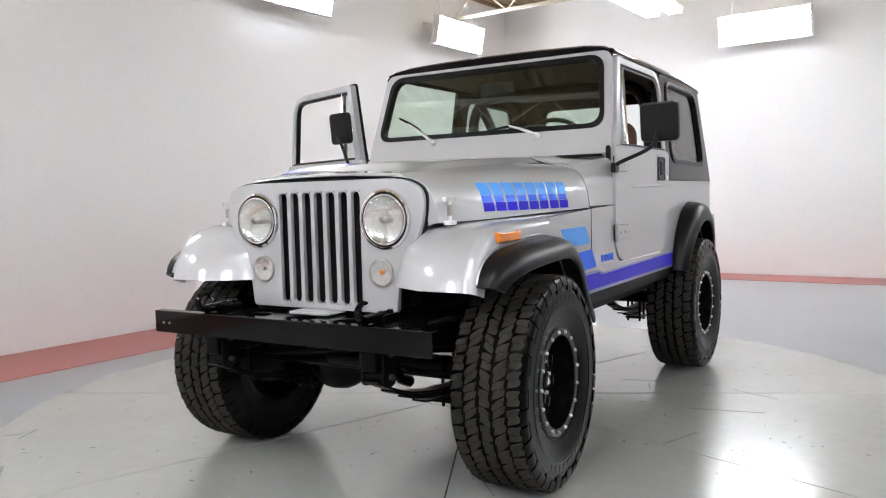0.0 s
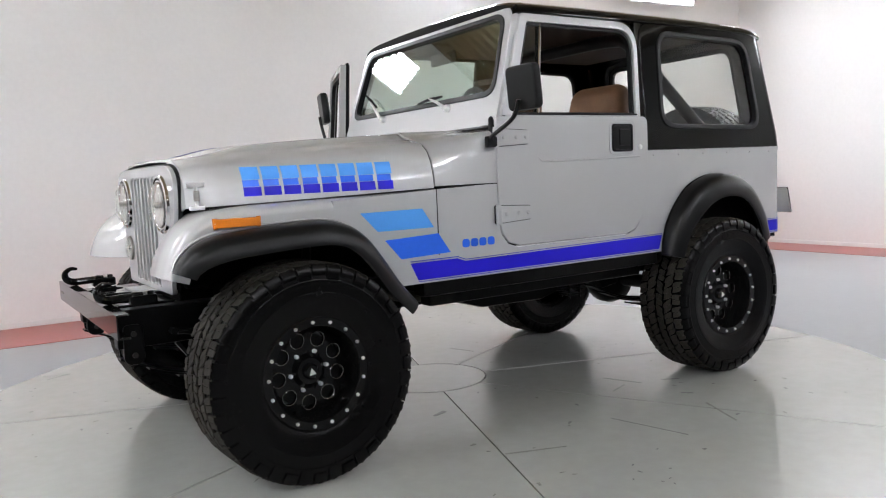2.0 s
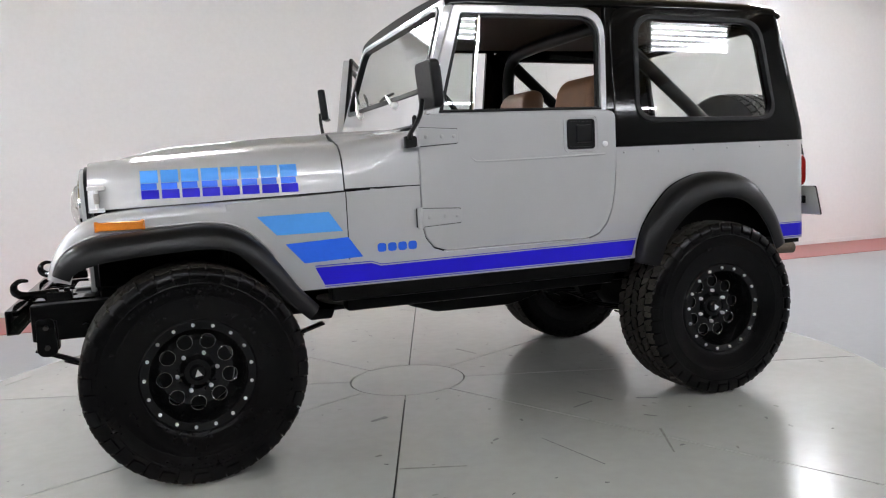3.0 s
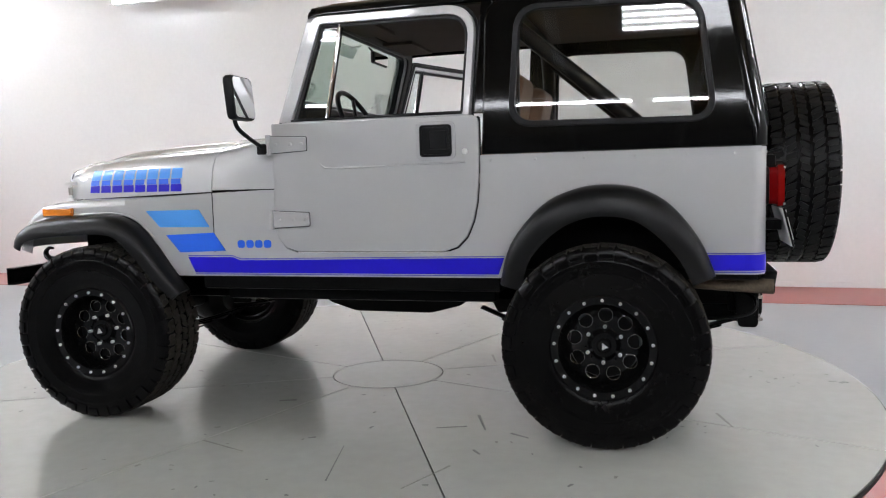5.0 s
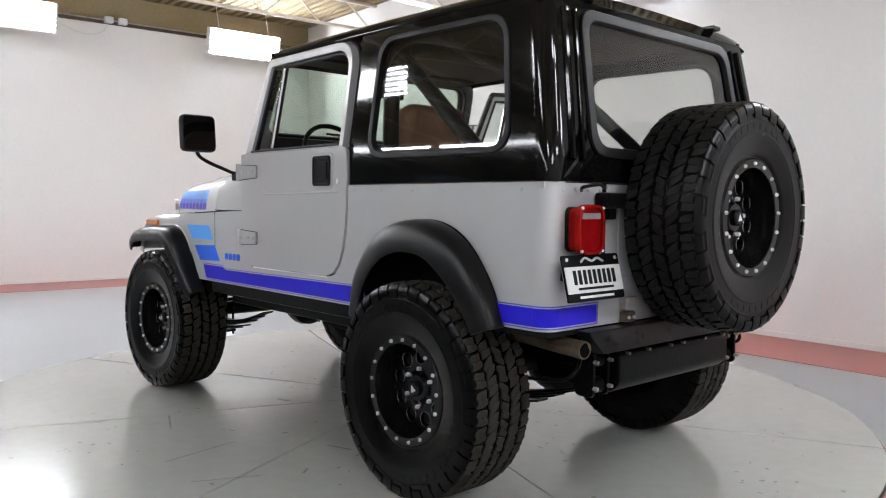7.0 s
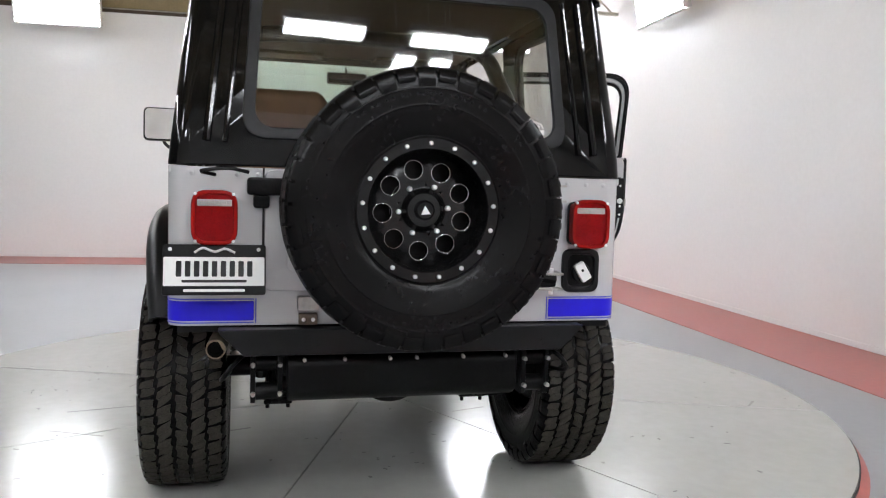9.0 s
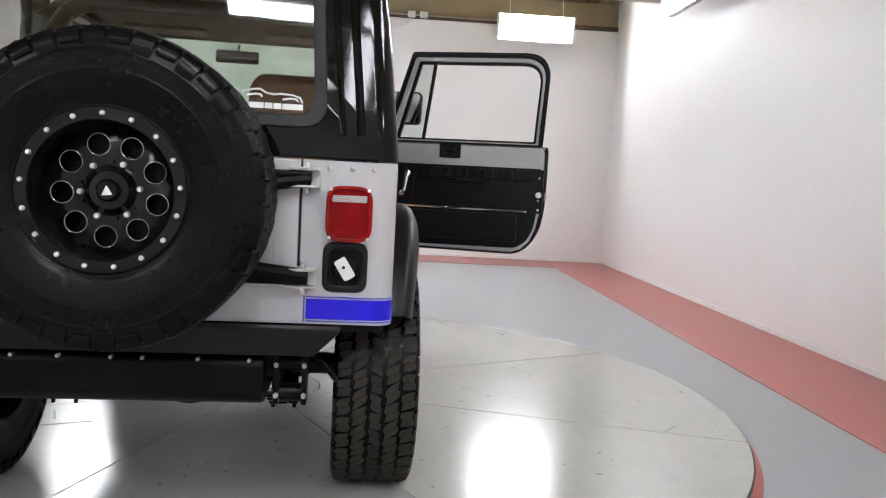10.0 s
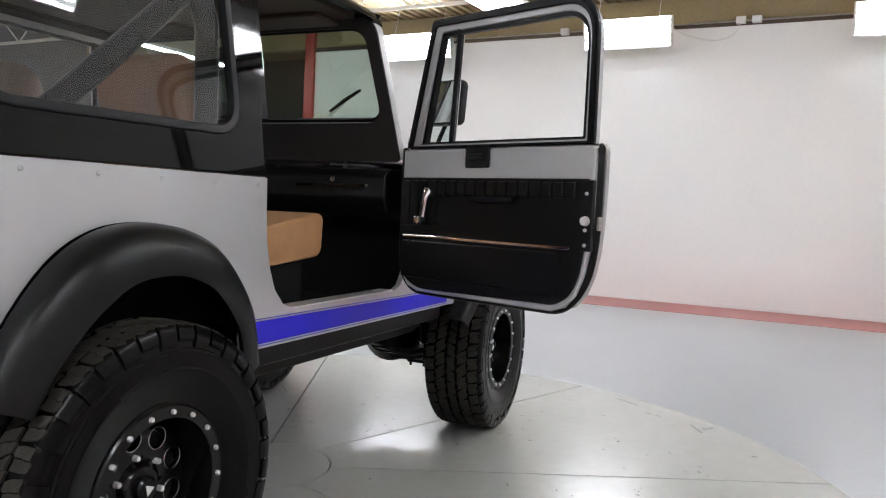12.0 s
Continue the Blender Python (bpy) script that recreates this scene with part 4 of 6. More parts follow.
top = part("hardtop", shear(ring(R_OUT, R_IN, "x", -1.805, -1.78, 0.006), back), BLACKTOP, car, "gloss black removable hardtop", 45)
for s in (1, -1):
    b_ = shear(ring(S_OUT, S_IN, "y", SIDE - 0.03, SIDE + 0.002, 0.006), lean)
    part("side_wall", b_ if s > 0 else flip(b_), BLACKTOP, top, smooth=45)
    b_ = shear(slab(rpoly([(-0.690, 1.368), (-0.635, 1.368), (-0.667, 1.842), (-0.72, 1.842)], 0.004, 3), "y", SIDE - 0.032, SIDE - 0.004, 0.004), lean)
    part("front_post", b_ if s > 0 else flip(b_), BLACKTOP, top, smooth=45)
    b_ = shear(ring(S_G2, S_G1, "y", SIDE - 0.02, SIDE + 0.010, 0.006), lean)
    part("window_seal", b_ if s > 0 else flip(b_), GASKET, top, "thick black rubber window seal")
    b_ = shear(slab(S_IN, "y", SIDE - 0.016, SIDE - 0.012), lean)
    q = part("side_pane", b_ if s > 0 else flip(b_), GLASSR, top, "lightly tinted side glass")
    q.visible_shadow = False
    # rounded rear corner
    rows = []
    for j in range(11):
        z = BELT + 0.004 + (1.845 - BELT) * j / 10
        k = z - BELT
        ox, oy = -1.745 + 0.18 * max(0.0, z - 1.268), SIDE - 0.058 - 0.105 * k
        rows.append([(ox - 0.06 * math.sin(a), s * (oy + 0.060 * math.cos(a)), z) for a in [radians(v) for v in range(-2, 95, 8)]])
    part("corner_post", loft(rows, thick=0.012), BLACKTOP, top, smooth=60)
    for yy, r in ((0.655, 0.013), (0.60, 0.009)):
        part("rib", tube([(-1.806 + 0.18 * max(0.0, z - 1.268), s * (yy - 0.095 * (z - BELT)), z) for z in (1.27, 1.40, 1.6, 1.80)], r, 8), BLACKTOP, top)
part("rear_seal", shear(ring(R_G2, R_G1, "x", -1.815, -1.79, 0.006), back), GASKET, top, "black frame of the liftgate glass")
q = part("rear_pane", shear(slab(R_IN, "x", -1.798, -1.794), back), GLASSR, top, "lightly tinted liftgate glass")
q.visible_shadow = False
# white sticker on the liftgate glass: a swooping outline over a broken bar
for pts in (((-0.286, 1.381), (-0.314, 1.390), (-0.339, 1.393), (-0.356, 1.382), (-0.379, 1.378), (-0.400, 1.381), (-0.435, 1.379), (-0.458, 1.372), (-0.466, 1.357)), ((-0.302, 1.372), (-0.324, 1.377), (-0.340, 1.376), (-0.346, 1.369)), ((-0.407, 1.364), (-0.430, 1.368), (-0.448, 1.367), (-0.453, 1.360))):
    part("sticker", shear(tube([(-1.7965, y, z) for y, z in pts], 0.0034, 6), back), WHITEP, top, "white sticker on the rear glass")
for ya, yb in ((-0.352, -0.308), (-0.378, -0.355), (-0.404, -0.381), (-0.468, -0.407)):
    part("sticker_bar", shear(box(-1.8005, -1.7985, ya, yb, 1.335, 1.352, 0.0), back), WHITEP, top)


def roof_row(x, dz=0.0, w=0.0):
    h = [(0.686 + w, 1.835), (0.703 + w, 1.842), (0.703 + w, 1.856), (0.688 + w, 1.876), (0.648 + w, 1.894), (0.55, 1.906), (0.30, 1.915), (0, 1.918)]
    row = [(x, y, z + dz) for y, z in h] + [(x, -y, z + dz) for y, z in reversed(h[:-1])]
    return row


rows = [[(0.118, p[1] * 0.985, 1.852 + (p[2] - 1.835) * 0.1) for p in roof_row(0)], roof_row(0.125, -0.018), roof_row(0.10, -0.006), roof_row(0.03), roof_row(-0.6, 0.004), roof_row(-1.2, 0.0), roof_row(-1.54, -0.008), roof_row(-1.64, -0.018), roof_row(-1.685, -0.032), [(-1.705, p[1] * 0.98, 1.815 + (p[2] - 1.835) * 0.3) for p in roof_row(0)]]
part("roof", loft(rows, thick=0.02), BLACKTOP, top, "black hardtop roof", 45)
part("headliner", box(-1.60, 0.05, -0.62, 0.62, 1.845, 1.868, 0.004), HEADLINER, top, "brown headliner")
for s in (0.42, -0.42):
    part("liftgate_hinge", box(-1.72, -1.64, s - 0.03, s + 0.03, 1.872, 1.892, 0.006), BLACKTOP, top)
# belt snaps
for s in (1, -1):
    for y in (0.69, 0.625, 0.555, 0.49):
        part("snap", lathe([(0, -1.8055), (0.005, -1.805), (0.008, -1.803), (0.008, -1.797)], 10, "x", (0, s * y, BELT - 0.022)), SILVER, car)
    for x in (-0.71, -0.90, -1.10, -1.30, -1.50, -1.68):
        sn = lathe([(0.006, SIDE - 0.003), (0.006, SIDE + 0.002), (0.004, SIDE + 0.0035), (0, SIDE + 0.004)], 10, "y", (x, 0, BELT - 0.022))
        part("snap", sn if s > 0 else flip(sn), SILVER, car)

# ---- doors ----
D_OUT = [(0.297, 1.362), (-0.632, 1.362), (-0.648, 1.356), (-0.658, 1.345), (-0.662, 1.328), (-0.662, 1.20), (-0.658, 1.09), (-0.649, 0.995), (-0.632, 0.915), (-0.603, 0.848), (-0.560, 0.803), (-0.50, 0.782), (0.19, 0.782), (0.25, 0.802), (0.283, 0.845), (0.297, 0.905)]
F_OUT = rpoly([(0.262, 1.358), (-0.622, 1.358), (-0.652, 1.832), (0.092, 1.832)], [0.004, 0.004, 0.14, 0.02], 8)
F_IN = rpoly([(0.195, 1.374), (-0.592, 1.374), (-0.622, 1.792), (0.062, 1.792)], [0.004, 0.004, 0.11, 0.012], 8)
F_G1 = rpoly([(0.172, 1.382), (-0.580, 1.382), (-0.609, 1.778), (0.05, 1.778)], [0.004, 0.004, 0.10, 0.01], 8)


def door_lean(co):
    k = max(0.0, co.z - 1.36)
    return Vector((co.x, co.y - 0.10 * k, co.z))


def door(side, opened):
    """A door with its window frame; the hinge line is its origin."""
    base = Matrix.Translation((-0.30, -SIDE, 0))
    mir = Matrix.Diagonal((1, side, 1, 1))

    def dp(name, bm, material, parent, label="", smooth=35):
        bm.transform(mir @ base)
        if side < 0:
            bmesh.ops.reverse_faces(bm, faces=bm.faces)
        return part(name, bm, material, parent if parent is car else d, label, smooth)
    d = None
    d = dp("door", slab(D_OUT, "y", SIDE - 0.012, SIDE + 0.009, 0.006), SILVER, car, "silver passenger door standing open" if opened else "silver driver's door, closed")
    dp("inner_shell", slab([(x * 0.97 - 0.005, 0.80 + (z - 0.80) * 0.985) for x, z in D_OUT], "y", SIDE - 0.055, SIDE - 0.011, 0.012), SILVER, d)
    dp("window_frame", shear(ring(F_OUT, F_IN, "y", SIDE - 0.045, SIDE + 0.003, 0.007), door_lean), SILVER, d, "silver window frame")
    dp("window_seal", shear(ring(F_IN, F_G1, "y", SIDE - 0.038, SIDE - 0.012, 0.003), door_lean), GASKET, d)
    dp("edge_seal", shear(ring(rpoly([(0.262, 1.36), (-0.632, 1.36), (-0.662, 1.842), (0.098, 1.842)], [0.004, 0.004, 0.14, 0.02], 8), F_OUT, "y", SIDE - 0.052, SIDE - 0.035, 0.003), door_lean), GASKET, d)
    dp("vent_bar", shear(tube([(0.035, SIDE - 0.02, 1.374), (-0.03, SIDE - 0.02, 1.795)], 0.009, 8), door_lean), CHROME, d, "bright vent window bar")
    v = dp("vent_pane", shear(slab([(0.19, 1.376), (0.035, 1.376), (-0.03, 1.792), (0.06, 1.792)], "y", SIDE - 0.022, SIDE - 0.019), door_lean), GLASS, d, "small triangular vent glass")
    v.visible_shadow = False
    dp("handle_pressing", slab(rect(-0.562, -0.388, 1.176, 1.340, 0.03, 5), "y", SIDE + 0.006, SIDE + 0.0125, 0.005), SILVER, d)
    hb = dp("handle", box(-0.538, -0.412, SIDE + 0.006, SIDE + 0.017, 1.198, 1.318, 0.008), TRIM, d, "black recessed door handle")
    dp("lever", box(-0.526, -0.45, SIDE + 0.014, SIDE + 0.022, 1.22, 1.30, 0.006), GASKET, hb)
    dp("surround", ring(rect(-0.546, -0.404, 1.19, 1.326, 0.018, 4), rect(-0.535, -0.415, 1.201, 1.315, 0.014, 4), "y", SIDE + 0.004, SIDE + 0.019, 0.003), GASKET, d)
    dp("key_lock", lathe([(0.013, SIDE + 0.004), (0.013, SIDE + 0.014), (0.010, SIDE + 0.016), (0, SIDE + 0.016)], 14, "y", (-0.602, 0, 1.21)), STEEL, d, "round key lock")
    dp("crease", tube(bend([(0.075, SIDE + 0.002, 1.19), (0.05, SIDE + 0.005, 1.165), (0.01, SIDE + 0.006, 1.156), (-0.25, SIDE + 0.007, 1.158), (-0.60, SIDE + 0.007, 1.165)], 4), 0.006, 6), SILVER, d)
    for z in (1.268, 0.93):
        h = dp("hinge", slab(rpoly([(0.322, z - 0.04), (0.322, z + 0.04), (0.125, z + 0.03), (0.125, z - 0.03)], 0.008, 3), "y", SIDE + 0.008, SIDE + 0.021, 0.004), SILVER, d, "silver strap hinge")
        # slightly larger dark plate that paints the thin shadow round the hinge
        dp("hinge_shade", slab(rpoly([(0.325, z - 0.0425), (0.325, z + 0.0425), (0.1225, z + 0.0325), (0.1225, z - 0.0325)], 0.008, 3), "y", SIDE + 0.006, SIDE + 0.0105), GASKET, h)
        for bx in (0.27, 0.20, 0.145):
            dp("bolt", lathe([(0.008, SIDE + 0.019), (0.008, SIDE + 0.025), (0.005, SIDE + 0.027), (0, SIDE + 0.027)], 8, "y", (bx, 0, z)), SILVER, h)
        dp("pin", tube([(0.31, SIDE + 0.018, z - 0.045), (0.31, SIDE + 0.018, z + 0.045)], 0.013, 8), SILVER, h)
    # inner trim
    yi = SIDE - 0.056
    tp = dp("trim_panel", slab(rpoly([(0.278, 1.240), (-0.634, 1.240), (-0.632, 1.06), (-0.608, 0.91), (-0.575, 0.845), (-0.515, 0.808), (0.18, 0.796), (0.276, 0.862)], [0.01, 0.01, 0.03, 0.03, 0.03, 0.03, 0.06, 0.04], 4), "y", yi - 0.012, yi, 0.005), VINYL, d, "black vinyl door trim with pleated top")
    for i in range(17):
        x = 0.235 - i * 0.05
        if -0.60 < x:
            dp("pleat", box(x - 0.021, x + 0.021, yi - 0.022, yi - 0.010, 1.172 if i > 3 else 1.05, 1.228, 0.007), VINYL, tp)
    dp("chrome_strip", box(-0.57, 0.25, yi - 0.018, yi - 0.010, 1.0, 1.012, 0.003), CHROME, tp, "thin bright trim strip")
    dp("pull", box(-0.33, -0.13, yi - 0.04, yi - 0.012, 1.15, 1.172, 0.01), TRIM, tp)
    dp("lower_panel", box(-0.52, 0.255, yi - 0.017, yi - 0.010, 0.84, 0.988, 0.006), VINYL, tp)
    lp = dp("latch_plate", box(-0.652, -0.606, yi - 0.014, yi + 0.004, 1.0, 1.235, 0.004), TRIM, d, "black latch plate")
    dp("latch_catch", lathe([(0, yi - 0.030), (0.014, yi - 0.028), (0.017, yi - 0.012)], 14, "y", (-0.629, 0, 1.10)), STEEL, lp)
    for z_ in (1.02, 1.07, 1.19):
        dp("screw", lathe([(0, yi - 0.019), (0.006, yi - 0.018), (0.007, yi - 0.012)], 8, "y", (-0.629, 0, z_)), STEEL, lp)
    hp = dp("inside_handle", box(-0.188, -0.068, yi - 0.008, yi + 0.004, 1.278, 1.36, 0.006), TRIM, d, "black inner door release")
    dp("lever", box(-0.16, -0.092, yi - 0.016, yi - 0.006, 1.305, 1.33, 0.004), GASKET, hp)
    cr = dp("window_crank", tube([(0.10, yi - 0.012, 1.182), (0.10, yi - 0.034, 1.182), (0.102, yi - 0.040, 1.165), (0.108, yi - 0.042, 1.12), (0.114, yi - 0.042, 1.085)], [0.024, 0.022, 0.014, 0.011, 0.013], 12), CHROME, d, "chrome window crank")
    dp("knob", lathe([(0, -0.034), (0.016, -0.03), (0.021, -0.015), (0.017, 0.002), (0, 0.002)], 14, "y", (0.117, yi - 0.045, 1.072)), CHROME, cr)
    dp("latch", box(-0.666, -0.655, SIDE - 0.045, SIDE - 0.018, 1.07, 1.115, 0.003), DULL, d)
    # dark inside of the window frame and rubber round the door's edge
    dp("frame_liner", shear(ring(F_OUT, [(a_[0] * 0.55 + b_[0] * 0.45, a_[1] * 0.55 + b_[1] * 0.45) for a_, b_ in zip(F_OUT, F_IN)], "y", SIDE - 0.058, SIDE - 0.0455, 0.004), door_lean), GASKET, d)
    rim_ = [(x, SIDE - 0.03, z) for x, z in rpoly([(0.297, 1.352), (0.297, 0.86), (0.225, 0.782), (-0.54, 0.784), (-0.628, 0.90), (-0.650, 1.05), (-0.650, 1.345)], [0.003, 0.06, 0.05, 0.07, 0.07, 0.06, 0.003], 5)]
    dp("edge_rubber", tube(rim_, 0.013, 8), GASKET, d)
    dp("glass_strip", box(-0.592, 0.20, SIDE - 0.044, SIDE + 0.006, 1.367, 1.376, 0.003), GASKET, d)
    dp("vent_seal", shear(tube([(0.035, SIDE - 0.034, 1.374), (-0.03, SIDE - 0.034, 1.795)], 0.010, 8), door_lean), GASKET, d, "black inner side of the vent bar")
    d.matrix_local = Matrix.Translation((0.30, side * SIDE, 0)) @ Matrix.Rotation(radians(opened), 4, "Z")
    return d


def mirror(side, at, yaw):
    """A door mirror on a bent arm fixed beside the upper hinge."""
    f0 = (0.335, side * (SIDE + 0.02), 1.262)
    x, y, z = at
    ar = part("mirror_arm", tube(bend([f0, (0.35, side * (SIDE + 0.05), 1.275), (x + 0.035, y - side * 0.035, z - 0.12), (x + 0.03, y, z - 0.05)], 6), 0.0095, 10), TRIM, car, "black mirror arm")
    part("foot", box(0.30, 0.365, *sorted((side * (SIDE + 0.004), side * (SIDE + 0.03))), 1.225, 1.275, 0.008), TRIM, ar)
    mm = Matrix.Translation(at) @ Matrix.Rotation(radians(yaw), 4, "Z") @ Matrix.Rotation(radians(5), 4, "Y")
    mh = part("mirror_head", slab(rect(-0.092, 0.092, -0.093, 0.093, 0.03, 5), "x", -0.02, 0.022, 0.012), TRIM, car, "black rectangular door mirror", m=mm)
    part("mirror_glass", slab(rect(-0.083, 0.083, -0.084, 0.084, 0.024, 5), "x", -0.0225, -0.0205), MIRRORM, mh, m=mm)


mirror(1, (0.32, 1.0, 1.458), 1)
mirror(-1, (0.33, -0.907, 1.552), -18)
door(1, 0)
door(-1, 69.5)


# ---- wheels ----
def tyre_body():
    R, W = TYR - 0.008, 0.144
    side = [(0.202, 0.106), (0.210, 0.119), (0.217, 0.124), (0.222, 0.123), (0.242, 0.133), (0.285, 0.1425), (0.30, 0.144), (0.303, 0.1465), (0.308, 0.1465), (0.311, 0.1445), (0.345, 0.1445), (0.352, 0.1465), (0.356, 0.1465), (0.360, 0.1435), (0.382, 0.1405), (0.398, 0.134), (R, 0.116)]
    prof = [(r_, -h_) for r_, h_ in side] + [(R + 0.001, -0.045), (R + 0.001, 0.045)] + list(reversed(side))
    return lathe(prof, 72, "y")


TREAD_N = 40
# place across, half width, phase and the two slants that take turns in a row of blocks
TREAD_ROWS = ((-0.1105, 0.0215, 0.0, (0.16, 0.0)), (-0.0555, 0.0220, 0.5, (0.46, 0.24)), (0.0, 0.0180, 0.2, (-0.42, -0.2)), (0.0555, 0.0220, 0.75, (0.46, 0.24)), (0.1105, 0.0215, 0.35, (0.16, 0.0)))
# one half of a block and the other, across (u) and along (w) the tyre, with a narrow slit between them
BLOCK_HALVES = (((-1.0, -0.95), (0.15, -0.97), (1.0, -0.82), (1.16, -0.25), (0.9, -0.05), (0.1, -0.10), (-0.1, 0.0), (-0.9, -0.05), (-0.82, -0.2)),
                ((-0.9, 0.04), (-0.1, 0.09), (0.1, -0.01), (0.9, 0.04), (0.82, 0.2), (1.0, 0.95), (-0.15, 0.97), (-1.0, 0.82), (-1.16, 0.25)))


def tread_block(y0, hw, sk):
    """One all-terrain block with a zigzag outline and a slit, at the tyre's +x side."""
    bm = bmesh.new()
    edge = abs(y0) > 0.09
    da = 2 * math.pi / TREAD_N * (0.425 if edge else 0.46)
    for shape in BLOCK_HALVES:
        lo, hi = [], []
        for u, w in shape:
            ang = da * (w + sk * u)
            drop = 0.005 if (edge and u * y0 > 0) else 0.0
            for r, dst in ((TYR - 0.016, lo), (TYR - drop, hi)):
                dst.append(bm.verts.new((r * math.cos(ang), y0 + hw * u, r * math.sin(ang))))
        n = len(shape)
        bm.faces.new(hi)
        for k in range(n):
            bm.faces.new((lo[k], lo[(k + 1) % n], hi[(k + 1) % n], hi[k]))
    return bm


def shoulder_lug(s, low):
    """One lug that runs from the tread down the sidewall."""
    bm = bmesh.new()
    sec = [(TYR - 0.007, 0.131), (0.405, 0.1395), (0.390, 0.1450), (0.5 * (low + 0.390), 0.1465), (low, 0.1455)]
    da = 2 * math.pi / TREAD_N * 0.42
    V = [[[bm.verts.new((r * math.cos(a), s * (y_ + o), r * math.sin(a))) for o in (-0.004, 0.002)] for r, y_ in sec] for a in (-da, da)]
    A, B = V
    for k in range(len(sec) - 1):
        bm.faces.new((A[k][1], B[k][1], B[k + 1][1], A[k + 1][1]))
        bm.faces.new((A[k][0], A[k][1], A[k + 1][1], A[k + 1][0]))
        bm.faces.new((B[k][0], B[k][1], B[k + 1][1], B[k + 1][0]))
    bm.faces.new((A[0][0], A[0][1], B[0][1], B[0][0]))
    bm.faces.new((A[-1][0], A[-1][1], B[-1][1], B[-1][0]))
    return bm


def rim_mesh():
    prof = [(0.20, -0.118), (0.206, -0.112), (0.19, -0.10), (0.186, 0.05), (0.19, 0.098), (0.196, 0.112), (0.213, 0.116), (0.216, 0.123), (0.211, 0.128), (0.182, 0.128), (0.178, 0.122), (0.175, 0.08), (0.173, 0.03), (0.164, 0.02)]
    bm = lathe(prof, 64, "y")
    return bm


def rim_face():
    """Dished face with ten round holes, made as a web between hole rings."""
    bm = bmesh.new()
    N, hr, hc, y0 = 9, 0.0285, 0.124, 0.045
    seg = 2 * math.pi / N
    for k in range(N):
        a = seg * k
        c = Vector((hc * math.cos(a), hc * math.sin(a)))
        inner = [bm.verts.new((c.x + hr * math.cos(t), y0, c.y + hr * math.sin(t))) for t in [2 * math.pi * j / 24 for j in range(24)]]
        deep = [bm.verts.new((v.co.x, y0 - 0.03, v.co.z)) for v in inner]
        outl = []
        for j in range(24):
            t = 2 * math.pi * j / 24
            d = Vector((math.cos(t), math.sin(t)))
            best = 9
            for q in range(400):
                s_ = hr + q * 0.0003
                p = c + d * s_
                r = p.length
                an = (math.atan2(p.y, p.x) - a + math.pi) % (2 * math.pi) - math.pi
                if r > 0.173 or r < 0.07 or abs(an) > seg / 2:
                    best = s_
                    break
            p = c + d * min(best, 0.15)
            outl.append(bm.verts.new((p.x, y0 - 0.012 * max(0, (p.length - 0.13) / 0.04), p.y)))
        for j in range(24):
            m_ = (j + 1) % 24
            bm.faces.new((inner[j], inner[m_], outl[m_], outl[j]))
            bm.faces.new((inner[j], inner[m_], deep[m_], deep[j]))
    bmesh.ops.remove_doubles(bm, verts=bm.verts, dist=0.0006)
    lathe([(0.074, 0.040), (0.066, 0.042), (0.058, 0.054), (0.050, 0.062), (0, 0.064)], 32, "y", bm=bm)
    return bm


def hole_edges():
    """Rounded bright lips round the nine holes."""
    bm = bmesh.new()
    for k in range(9):
        a = 2 * math.pi * k / 9
        tube([(0.124 * math.cos(a) + 0.0291 * math.cos(t), 0.0452, 0.124 * math.sin(a) + 0.0291 * math.sin(t)) for t in [2 * math.pi * j / 20 for j in range(20)]], 0.0015, 6, True, bm)
    return bm


TY_ME = part("tyre", tyre_body(), RUBBER, None, "", 40)
BLOCK_ME = [part("tread_block", tread_block(y0, hw, sk), TREAD, None) for y0, hw, ph, sks in TREAD_ROWS for sk in sks]
FRESH_ME = [part("tread_block", tread_block(y0, hw, sk), FRESHTREAD, None) for y0, hw, ph, sks in TREAD_ROWS for sk in sks]
LUG_ME = [part("shoulder_lug", shoulder_lug(s_, low), RUBBER, None) for s_ in (-1, 1) for low in (0.358, 0.374)]
BAR_ME = part("sidewall_bar", slab([(r_ * math.cos(o), r_ * math.sin(o)) for r_, o in ((0.318, -0.05), (0.341, -0.05), (0.341, 0.05), (0.318, 0.05))], "y", 0.142, 0.1455), RUBBER, None)
RIM_ME = part("wheel", rim_mesh(), RIM, None, "", 40)
FACE_ME = part("rim_face", rim_face(), RIM, None, "", 40)
EDGE_ME = part("machined_edge", hole_edges(), EDGE, None, "", 80)
CAP_ME = part("hub_cap", lathe([(0.030, 0.058), (0.030, 0.074), (0.024, 0.080), (0, 0.081)], 24, "y"), RIM, None)
LOGO_ME = part("cap_mark", slab([(-0.014, -0.012), (0.014, -0.012), (0.0, 0.014)], "y", 0.081, 0.0825), STEEL, None)
BOLT_ME = part("rim_bolt", lathe([(0.0070, 0.122), (0.0070, 0.130), (0.005, 0.133), (0, 0.133)], 8, "y"), STEEL, None)
NUT_ME = part("lug_nut", lathe([(0.008, 0.05), (0.008, 0.078), (0.006, 0.082), (0, 0.082)], 8, "y"), STEEL, None)
BACK_ME = part("brake_drum", lathe([(0, 0.03), (0.14, 0.03), (0.15, 0.0), (0.15, -0.08), (0.08, -0.10), (0, -0.10)], 32, "y"), CHASSIS, None)
DISC_ME = part("inner_cover", lathe([(0, -0.02), (0.186, -0.02), (0.186, -0.026), (0, -0.026)], 32, "y"), CHASSIS, None)


